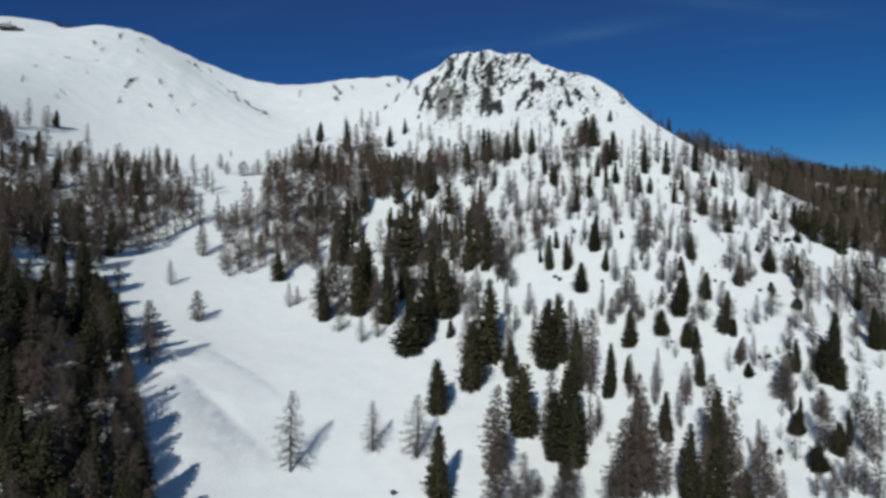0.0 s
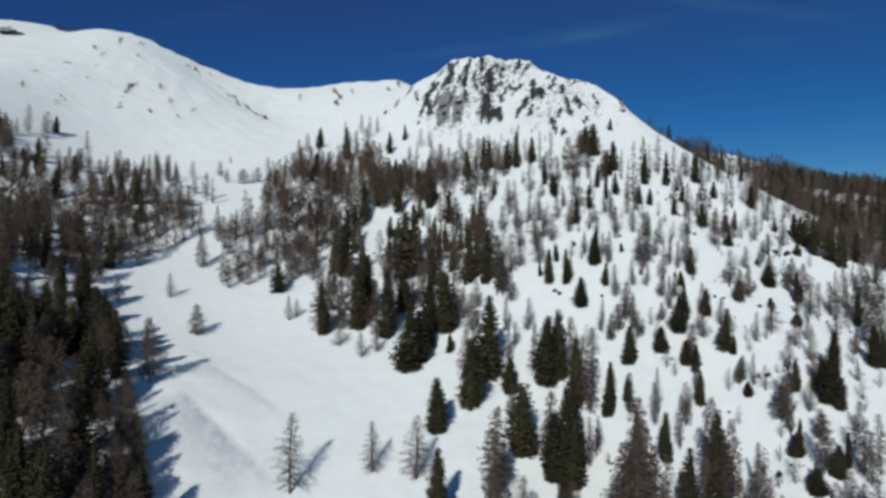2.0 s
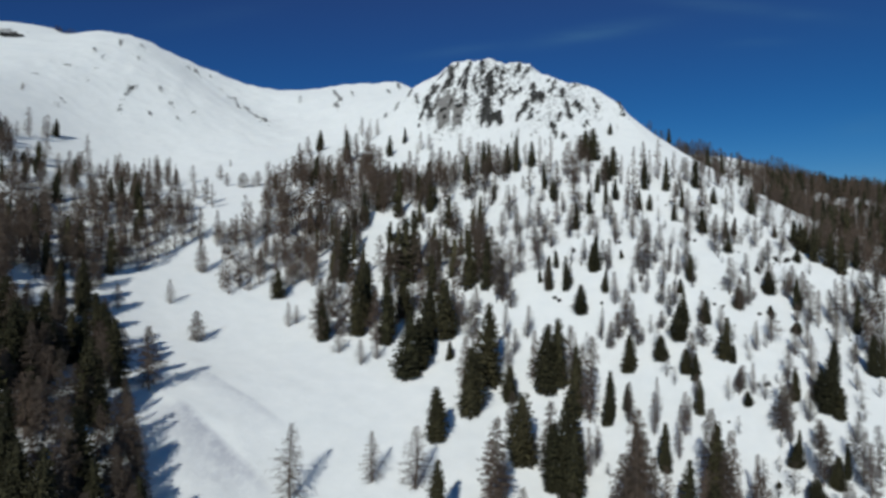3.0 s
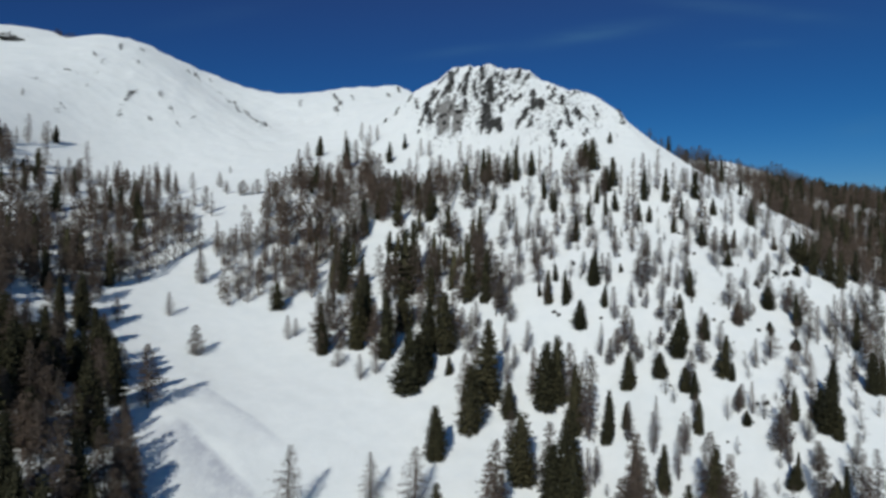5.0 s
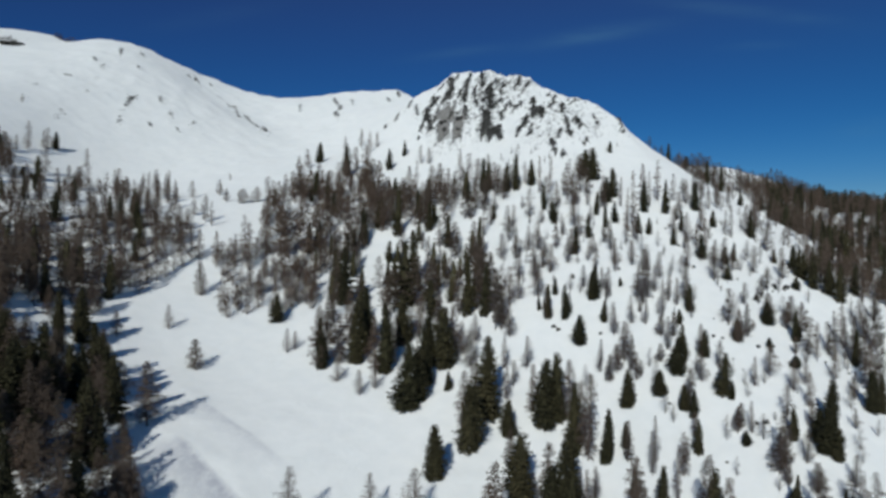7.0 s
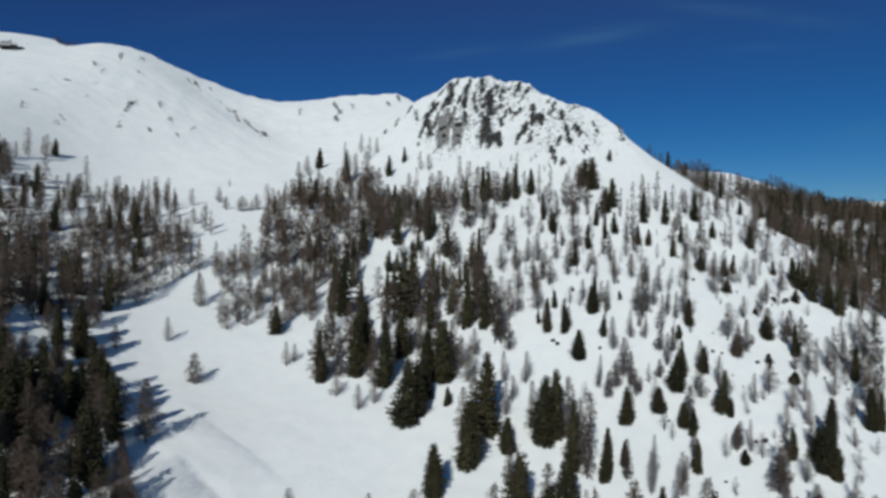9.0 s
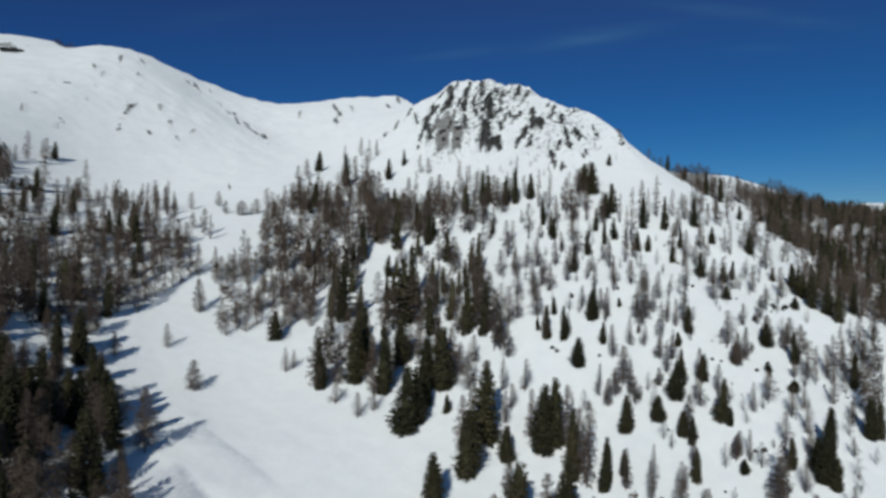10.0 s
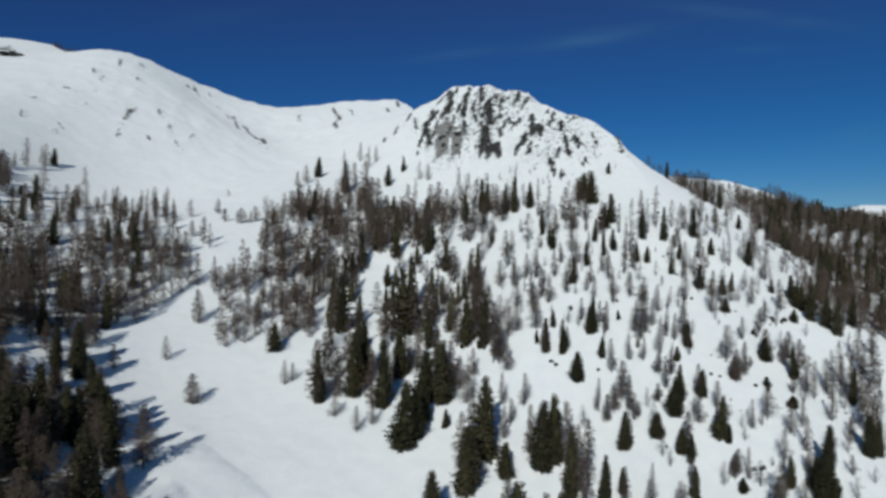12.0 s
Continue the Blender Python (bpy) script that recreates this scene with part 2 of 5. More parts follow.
RELIEF_MID = [
    [2.7, 18, 24.2, 11.9, -2.9, -0.9, -1.9, 0.5, 5.4],
    [14.2, 19.9, 17.8, -3.6, -6.5, 7.9, 0.1, -4, -6.2],
    [23.3, 12, -0.3, -11.8, -3.5, 16.8, 10.1, -6.5, -9.9],
    [31.9, -1.6, -5.9, -8.7, -1.5, 27.9, 21.4, -8.7, 2.1],
    [36.9, -32.4, -13.8, -7.4, -16.1, 53.8, 22.7, -15.5, 24],
    [17, -36.2, -23.5, -5.2, -22.1, 78.8, 20.2, -17.1, 12.9],
    [7.5, -4.7, -24.1, -20, 28.7, 86.9, 25.1, -0.3, -6.8],
    [16.8, 7.2, -29.1, -13.8, 62.5, 90.5, 38.9, 12.7, -7],
    [28.2, -39.8, -27.3, 13.7, 9.6, 34.6, 41.6, 31, 2.8],
]
RELIEF_NEAR = [
    [5.3, 7.7, 8.4, 1.8, -5.7, -1, 3.7, 6.4, 5.5, 2.5, -1],
    [8.9, 6, 0.9, -1.5, -5.6, -0.8, -3.4, 0.3, 2.5, -0.9, -3.5],
    [10.8, 6.4, -3.1, 0.3, -0.5, -2.7, -6.2, 6.4, 4.3, -4.2, -4.9],
    [8.6, 9, -6.5, -8.8, -6.4, -4.4, 0.9, 7.2, 1.5, -3.1, -2.9],
    [0.4, 0.4, -3.6, -7.2, -4.3, -3.3, 4.7, 9.9, 3.3, 3.7, -0.8],
    [-3.3, -5.4, -2.1, -4.3, -5.7, -4.5, 1.5, 2.7, -2.3, 1.5, -5.7],
    [1.4, 1.6, 1.6, -2.3, -13, -18.6, -0.8, 8.6, 9.6, 5, -12.2],
]
# bare rock: ribs in plan, from east, north to east, north, and how broad
PEAK_RIBS = [
    (-16.2, 516.2, -9.7, 549.2, 3.3), (-13.9, 540.1, -4.0, 551.2, 4.3), (-8.6, 508.4, -12.7, 543.3, 4.1), (2.6, 534.3, 4.8, 544.7, 8.6), (-6.1, 542.0, -8.1, 558.0, 3.5), (15.8, 518.5, 18.1, 548.7, 4.2),
    (11.9, 527.7, 13.4, 539.0, 3.4), (7.1, 554.7, 5.1, 573.7, 4.5), (-4.1, 567.3, 2.8, 574.4, 2.7), (20.3, 548.5, 21.6, 559.2, 2.6), (10.8, 562.1, 11.9, 569.7, 2.7), (33.3, 511.9, 39.9, 517.2, 4.1),
    (33.7, 488.2, 33.6, 516.3, 6.7), (37.3, 483.9, 39.7, 489.5, 4.7), (29.9, 524.3, 29.9, 548.2, 3.4), (40.6, 500.9, 43.7, 513.6, 3.2), (29.9, 476.8, 29.0, 487.2, 5.4), (30.5, 441.5, 29.8, 475.2, 6.0),
]
PEAK_RIBS += [
    (35.2, 433.8, 34.9, 452.8, 4.5), (25.9, 454.8, 26.3, 474.3, 3.7), (15.8, 493.0, 15.5, 506.8, 4.0), (47.4, 460.6, 51.2, 462.3, 5.5), (51.9, 493.3, 54.7, 501.0, 3.6), (56.5, 481.8, 59.2, 488.2, 3.9),
    (55.9, 432.2, 58.5, 461.3, 3.1), (59.8, 428.1, 60.6, 441.3, 4.8), (50.2, 427.9, 51.6, 440.0, 4.1), (45.3, 420.8, 47.2, 431.7, 3.0), (50.8, 411.0, 53.0, 422.7, 2.6), (65.9, 436.7, 73.4, 461.4, 2.1),
    (72.2, 425.8, 75.6, 446.1, 3.1), (71.5, 402.6, 73.0, 420.6, 2.3), (78.8, 402.0, 78.3, 412.9, 4.2), (70.7, 389.2, 71.5, 397.5, 2.5), (62.2, 385.1, 67.2, 402.2, 1.5), (59.6, 369.1, 59.8, 389.5, 2.7),
]
PEAK_RIBS += [
    (62.5, 360.5, 63.1, 372.3, 2.3), (75.4, 373.8, 78.8, 383.3, 2.1), (82.3, 449.5, 86.9, 451.0, 2.9), (101.9, 395.0, 103.8, 415.3, 1.9), (45.8, 470.9, 44.7, 480.0, 2.3), (41.4, 473.2, 42.9, 476.7, 2.7),
    (39.3, 462.0, 38.6, 475.2, 2.2), (-19.2, 544.6, -22.4, 569.6, 2.2), (-17.8, 503.5, -17.2, 508.8, 1.6), (68.5, 463.6, 71.2, 471.4, 1.9), (89.3, 414.8, 89.9, 420.6, 1.7), (89.5, 403.9, 89.4, 410.7, 1.3),
    (24.6, 502.6, 23.1, 513.3, 2.4), (22.7, 522.9, 24.8, 532.2, 2.5),
]
CLIFF_RIBS = [
    (0.4, 490.5, 0.4, 522.0, 9.5), (10.0, 480.8, 11.2, 498.5, 8.5), (5.7, 503.9, 6.7, 522.1, 5.7), (-6.6, 514.2, -3.8, 531.6, 4.1),
]
HILL_RIBS = [
    (-151.0, 598.5, -160.7, 627.1, 4.3), (-161.4, 610.9, -187.0, 667.0, 2.9), (-184.6, 640.3, -202.4, 682.8, 2.6), (-232.5, 515.1, -235.4, 531.0, 2.5), (-234.0, 535.6, -233.5, 528.5, 2.2), (-217.7, 543.3, -220.6, 550.5, 2.2),
    (-189.9, 532.3, -190.4, 539.9, 1.7), (-251.1, 465.1, -254.8, 469.2, 1.9), (-250.2, 455.3, -251.9, 459.9, 1.5), (-280.0, 610.5, -284.6, 620.5, 2.5), (-268.8, 629.1, -274.9, 641.0, 2.5), (-253.8, 587.3, -258.2, 595.3, 1.9),
    (-282.8, 571.5, -287.2, 578.6, 1.8), (-272.6, 561.8, -274.5, 567.8, 1.4), (-237.9, 682.4, -246.2, 698.3, 2.7), (-244.9, 678.9, -249.1, 686.1, 2.2), (-229.7, 699.1, -234.5, 706.8, 2.2), (-214.8, 682.3, -219.4, 686.3, 2.2),
]
HILL_RIBS += [
    (-202.6, 669.2, -207.6, 676.7, 2.1), (-266.6, 537.1, -266.7, 542.5, 1.3), (-277.4, 528.1, -283.9, 528.3, 1.3), (-259.2, 509.0, -259.5, 513.6, 1.2), (-102.1, 679.5, -107.8, 706.6, 3.3), (-105.3, 720.2, -122.3, 785.0, 3.5),
    (-147.0, 720.4, -148.5, 733.4, 2.3), (-94.7, 741.2, -99.4, 764.2, 2.4), (-56.4, 746.7, -60.7, 770.6, 2.4), (-48.8, 778.7, -51.2, 796.9, 3.1), (-28.0, 575.0, -27.0, 590.0, 2.3), (-46.5, 556.1, -45.3, 564.3, 2.2),
    (-37.7, 558.2, -36.7, 570.7, 2.2), (-381.0, 616.9, -382.2, 637.8, 4.5), (-387.7, 619.6, -393.0, 633.8, 4.0), (-379.9, 696.6, -385.5, 701.7, 2.2), (-271.8, 455.4, -274.1, 460.5, 1.1), (-204.7, 532.1, -208.3, 535.8, 1.7),
]
HILL_RIBS += [
    (-208.7, 505.6, -213.5, 509.2, 1.2), (-227.1, 492.5, -229.8, 502.9, 1.6), (-191.5, 513.7, -196.4, 518.1, 1.2), (-283.6, 487.7, -285.7, 495.3, 1.2),
]
# boulders: east, north, width, height
SLOPE_ROCKS = [
    (-9, 128, 1.0, 1.0), (34, 212, 1.7, 1.0),
    (35, 210, 1.4, 1.0), (44, 236, 1.1, 1.9), (46, 203, 1.0, 1.1), (59, 234, 0.9, 0.9), (75, 162, 1.6, 0.9), (73, 162, 0.8, 0.8),
    (56, 172, 0.8, 0.6), (87, 153, 1.0, 0.7), (64, 133, 0.9, 0.7), (67, 135, 0.7, 0.5), (115, 234, 1.1, 1.9), (111, 235, 1.1, 1.5),
    (86, 240, 1.3, 1.0), (90, 192, 1.2, 1.2), (76, 196, 0.9, 0.9), (-376, 601, 10.6, 4.8), (-370, 605, 10.7, 3.9), (-366, 610, 5.9, 2.9),
    (62, 152, 0.7, 0.6),
]
# snow banks that edge the basin, in plan
BANK_EDGE = [(-58.7, 157.5), (-54.7, 155.0), (-47.0, 152.5), (-40.5, 142.5), (-35.4, 130.0)]
BANK_ROLL = [(-66.6, 189.0), (-52.6, 170.5), (-42.4, 163.0), (-35.4, 155.0)]
# the crest line: east, north, and how far it stands over or under the slope below it
HILL_CREST = [
    (-477.9, 705, -0.6), (-444, 705, 0.3), (-410, 705, 0.5), (-390.2, 705, 1.2), (-379, 700, -3.1), (-350, 697, -3.4),
    (-319.5, 693, 2.9), (-305.9, 700, 1.2), (-289.5, 715, -0.1), (-273.9, 735, 0.2), (-258.8, 760, 4.4), (-243.7, 790, 5.1),
    (-220, 820, 2.4), (-198.4, 840, -4.4), (-164.6, 840, -0.2), (-131.7, 845, 2.4), (-97.2, 840, 0.2), (-55, 815, 1.4),
    (-32.4, 790, -3),
]
PEAK_CREST = [
    (-18.1, 625, -0.4), (-4.4, 610, -1.6), (7.6, 592, 2.2), (25.5, 567, -1.2), (37.6, 545, 1.1), (46.5, 529, -1.6), (55, 514, 2.6),
    (61, 503, 3.8), (67.6, 492, -1.9), (81.5, 470, -1), (95.1, 445, 5.5), (104.2, 424, 5.9), (109.2, 417, 2.8),
    (124.9, 425, -0.9), (146.3, 460, -0.3), (177.9, 520, -0.2), (207.7, 555, -1.3), (240.4, 580, 0.5), (296.8, 620, 0.4),
    (321, 600, -1.9), (347.5, 580, 0.8), (362.1, 575, 0.6), (391.9, 570, -0.2),
]


def spline(u):
    u = np.abs(u)
    return np.where(u < 1, 2 / 3 - u * u + u ** 3 / 2, np.where(u < 2, (2 - u) ** 3 / 6, 0.0))


def net(x, y, table, x0, y0, step):
    table = np.array(table)
    bx = spline((x[:, None] - x0) / step - np.arange(table.shape[1]))
    by = spline((y[:, None] - y0) / step - np.arange(table.shape[0]))
    return ((by @ table) * bx).sum(1)


CREST = np.array(HILL_CREST + PEAK_CREST)
# the shoulder behind: east, height
SHOULDER = np.array([(120, 80), (175, 150), (216, 163), (236, 162.5), (258, 161), (284, 160.5), (304, 153.5), (321, 150), (349, 137), (378, 118), (430, 60), (520, -150)])


def slope_height(x, y):
    """The smooth lie of the land at plan points x, y (arrays)."""
    yc, dz = np.interp(x, CREST[:, 0], CREST[:, 1]), np.interp(x, CREST[:, 0], CREST[:, 2])
    s = y - yc
    over = 2 * np.logaddexp(0, s / 2)
    yf = y - over
    z = 17 + 0.36 * (np.clip(yf, -400, 900) - 140)
    z = z + net(x, yf, RELIEF_FAR, -700, -120, 140) + net(x, yf, RELIEF_MID, -280, 110, 70) + net(x, yf, RELIEF_NEAR, -160, 105, 32)
    z = z + dz * np.exp(-(np.minimum(s, 0) / 45) ** 2) - 0.42 * over
    z = z + edge(x, y, BANK_EDGE, 0.55, 0.4, 5.0) + bank(x, y, BANK_ROLL, 0.25, 2.6)
    z = z + crags(x, y)
    floor = -150.0
    z = floor + 12 * np.logaddexp(0, (z - floor) / 12)
    # a snow shoulder behind the wooded crest
    z = np.maximum(z, np.interp(x, SHOULDER[:, 0], SHOULDER[:, 1]) - 0.3 * np.maximum(0, 700 - y) - 0.4 * np.maximum(0, y - 700))
    # a bare, level snow ridge kilometres off, behind the wooded one
    return np.maximum(z, 508 / (1 + np.exp((1985 - x) / 28)) * np.exp(-((y - 3600) / 420) ** 2) - 150)


def bank(x, y, line, height, width):
    """A rounded bank of snow along a line in plan."""
    best = np.full(x.shape, 1e9)
    for (x0, y0), (x1, y1) in zip(line, line[1:]):
        dx, dy = x1 - x0, y1 - y0
        f = np.clip(((x - x0) * dx + (y - y0) * dy) / (dx * dx + dy * dy), 0, 1)
        best = np.minimum(best, (x - x0 - f * dx) ** 2 + (y - y0 - f * dy) ** 2)
    return height * np.exp(-best / width ** 2)


def edge(x, y, line, height, sharp, width):
    """A low step in the snow along a line in plan, its high side running out gently."""
    best, side = np.full(x.shape, 1e9), np.zeros(x.shape)
    for (x0, y0), (x1, y1) in zip(line, line[1:]):
        dx, dy = x1 - x0, y1 - y0
        f = np.clip(((x - x0) * dx + (y - y0) * dy) / (dx * dx + dy * dy), 0, 1)
        d = np.hypot(x - x0 - f * dx, y - y0 - f * dy)
        s = np.sign(dx * (y - y0) - dy * (x - x0))
        side = np.where(d < best, s, side)
        best = np.minimum(best, d)
    d = np.clip(side * best, -60, 60)
    return height / (1 + np.exp(-d / sharp)) * np.exp(-(d / width) ** 2)


# rib rows with their height for their breadth, how bare they are, and how pale
RIBS = np.array([(*q, 0.5, 1.14, 0.0) for q in PEAK_RIBS] + [(*q[:4], 0.85 * q[4], 0.34, 1.3, 1.0) for q in CLIFF_RIBS] + [(*q[:4], 1.35 * q[4], 0.25, 1.02, 0.3) for q in HILL_RIBS])


def rib_field(x, y):
    """Height, bareness and paleness of the rock ribs at plan points x, y (arrays)."""
    out = np.zeros((3, len(x)))
    near = np.flatnonzero((x > -400) & (x < 115) & (y > 345) & (y < 830))
    for start in range(0, len(near), 3000):
        k = near[start:start + 3000]
        px, py = x[k], y[k]
        wx = px + 0.5 * np.sin(1.3 * py + 0.2 * px) + 0.45 * np.sin(2.9 * py - 1.7 * px) + 0.3 * np.sin(5.1 * px + 1.9 * py)
        wy = py + 0.9 * np.sin(1.15 * px + 0.3 * py) + 0.8 * np.sin(2.6 * px + 1.3 * py + 2) + 0.4 * np.sin(4.7 * px - 2.2 * py)
        x0, y0, x1, y1, w, rise, bare, pale = (c[:, None] for c in RIBS.T)
        dx, dy = x1 - x0, y1 - y0
        f = np.clip(((wx - x0) * dx + (wy - y0) * dy) / (dx * dx + dy * dy), 0, 1)
        q = np.hypot(wx - x0 - f * dx, wy - y0 - f * dy) / (0.66 * w)
        m = np.exp(-q ** 3)
        broken = 0.68 + 0.32 * np.sin(1.9 * px + 1.2 * np.sin(0.35 * py)) * np.sin(0.83 * px - 0.4 * py + 1)
        out[0, k] = ((rise * w + 0.7) * m).max(0) * broken
        out[1, k] = np.maximum((bare * m).max(0), 0.62 * np.exp(-((px - 28) / 52) ** 4 - ((py - 508) / 56) ** 4))
        out[1, k] = np.maximum(out[1, k], 0.57 * np.exp(-((px - 72) / 34) ** 4 - ((py - 425) / 52) ** 4))
        out[2, k] = (pale * m).max(0)
    return out


def crags(x, y):
    return rib_field(x, y)[0]


def rocky(x, y):
    """1 on the broken ground of the peak, 0 on smooth snow."""
    return math.exp(-((x - 30) / 62) ** 2 - ((y - 500) / 75) ** 2)


def roughness(x, y):
    p = Vector((x, y, 0.0))
    calm = math.exp(-((x + 38) / 42) ** 4 - ((y - 185) / 45) ** 4)       # the smooth clearing
    z = (0.55 - 0.4 * calm) * noise.noise(p / 17) + 0.26 * noise.noise(p / 6.5) + 0.14 * noise.noise(p / 2.9)
    if x > 0 and y < 400:
        # trodden by wind and sliding lumps between the trees
        z += 0.30 * noise.noise(Vector((x / 3.4, y / 5.5, 9.0))) + 0.16 * noise.noise(Vector((x / 1.9, y / 2.6, 4.0)))
    far = min(1.0, max(0.0, (y - 380) / 200))
    if far:
        z += far * (1.6 * noise.noise(p / 38) + 1.15 * noise.noise(p / 14) + 0.45 * noise.noise(Vector((x / 9, (y + x) / 5, 3.0))) + 0.65 * noise.noise(p / 8.5))
        # wind ribs and shallow runnels down the open hill
        open_hill = far / (1 + math.exp((x + 75) / 12))
        z += open_hill * (1.1 * noise.noise(Vector((x / 16 + y / 60, y / 95, 5.0))) + 0.5 * noise.noise(Vector((x / 7 - y / 30, y / 40, 8.0))))
    # old slide snow, rough and lumpy, beside the bank
    k = math.exp(-((x + 48 + 0.2 * (y - 144)) / 5.5) ** 2 - ((y - 142) / 10.5) ** 2)
    if k > 0.02:
        z += k * (0.08 * noise.noise(p / 4.0) + 0.42 * noise.noise(p / 2.0 + Vector((7.3, 1.1, 4.2))))
    k = rocky(x, y)
    if k > 0.02:
        z += k * (2.6 * (noise.ridged_multi_fractal(p / 24, 1.0, 2.1, 4, 1.0, 2.0) - 1.0) + 1.9 * noise.noise(p / 7) + 1.25 * noise.noise(p / 3.3))
    return z


def ground(x, y):
    return float(slope_height(np.array([float(x)]), np.array([float(y)]))[0]) + roughness(x, y)


def axis(low, high, step, reach_low, reach_high):
    """Plan lines: even between low and high, widening towards both ends."""
    mid = list(np.arange(low, high + 0.01, step))
    def out(start, end, sign):
        got, s, at = [], step, start
        while sign * (end - at) > 0:
            s *= 1.16
            at += sign * s
            got.append(at)
        return got
    return np.array(out(low, reach_low, -1)[::-1] + mid + out(high, reach_high, 1))


def build_ground():
    xs = np.concatenate([axis(-296, -70, 2.2, -4200, -70), np.arange(-68.6, -29, 1.3), np.arange(-28, 108, 1.05), axis(109, 250, 2.6, 109, 1800), np.arange(1860, 2100, 30.0), np.arange(2160, 4300, 200.0)])
    ys = np.concatenate([axis(88, 118, 2.2, -3000, 118), np.arange(119.3, 190, 1.3), np.arange(191, 331, 2.2), np.arange(333, 395, 3.0), np.arange(396, 580, 1.15), np.arange(582, 760, 2.3), axis(763, 870, 5.0, 763, 3000), np.arange(3200, 4700, 100.0)])
    X, Y = np.meshgrid(xs, ys)
    z = slope_height(X.ravel(), Y.ravel())
    near = (np.abs(X.ravel()) < 700) & (Y.ravel() > -50) & (Y.ravel() < 1000)
    verts = []
    for x, y, h, n in zip(X.ravel(), Y.ravel(), z, near):
        verts.append((x, y, h + (roughness(x, y) if n else 0.0)))
    w, d = len(xs), len(ys)
    faces = [(j * w + i, j * w + i + 1, (j + 1) * w + i + 1, (j + 1) * w + i) for j in range(d - 1) for i in range(w - 1)]
    me = bpy.data.meshes.new("ground")
    me.from_pydata(verts, [], faces)
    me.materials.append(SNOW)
    me.polygons.foreach_set("use_smooth", [True] * len(faces))
    _, bare, pale = rib_field(X.ravel(), Y.ravel())
    for name, values in (("bare", bare), ("pale", pale)):
        me.attributes.new(name, "FLOAT", "POINT").data.foreach_set("value", values.astype(np.float32))
    return tagged(new("ground", me), "wind-packed white snow over the whole mountainside", "snow", kind="structure")


build_ground()


# ---- things ----
def mesh_of(name, verts, faces, mat, smooth=False):
    me = bpy.data.meshes.new(name)
    me.from_pydata(verts, [], faces)
    me.materials.append(mat)
    if smooth:
        me.polygons.foreach_set("use_smooth", [True] * len(faces))
    return me


def trunk_shape(rng, height, radius, sides=6, rings=7):
    verts, faces = [], []
    bend = [rng.uniform(-0.012, 0.012) * height for _ in range(4)]
    for k in range(rings + 1):
        f = k / rings
        r = radius * (1 - f) ** 0.9 * (1.35 if k == 0 else 1.0) + 0.008
        cx, cy = bend[0] * math.sin(3 * f) + bend[2] * f * f, bend[1] * math.sin(3 * f) + bend[3] * f * f
        for s in range(sides):
            a = 2 * math.pi * s / sides
            verts.append((cx + r * math.cos(a), cy + r * math.sin(a), f * height - (0.5 if k == 0 else 0.0)))
    for k in range(rings):
        for s in range(sides):
            t = (s + 1) % sides
            faces.append((k * sides + s, k * sides + t, (k + 1) * sides + t, (k + 1) * sides + s))
    return verts, faces


def spike(verts, faces, root, tip, radius):
    """A thin three-sided twig."""
    d = (tip - root)
    if d.length < 1e-6:
        return
    d = d.normalized()
    u = d.orthogonal().normalized()
    v = d.cross(u)
    a = len(verts)
    for k in range(3):
        t = 2.0944 * k
        verts.append(tuple(root + (u * math.cos(t) + v * math.sin(t)) * radius))
    verts.append(tuple(tip))
    faces.extend(((a, a + 1, a + 3), (a + 1, a + 2, a + 3), (a + 2, a, a + 3)))


def sliver(verts, faces, root, tip, radius, rng):
    """A hair-thin twig."""
    d = tip - root
    u = d.cross(Vector((rng.gauss(0, 1), rng.gauss(0, 1), rng.gauss(0, 1))))
    if u.length < 1e-6:
        return
    u = u.normalized() * radius
    a = len(verts)
    verts.extend((tuple(root + u), tuple(root - u), tuple(tip)))
    faces.append((a, a + 1, a + 2))


def leaflet(verts, faces, root, tip, half, side):
    """A small kinked spray of needles, broadest in its middle."""
    mid = root.lerp(tip, 0.45)
    a = len(verts)
    verts.extend((tuple(root), tuple(mid + side * half), tuple(tip), tuple(mid - side * half)))
    faces.append((a, a + 1, a + 2, a + 3))


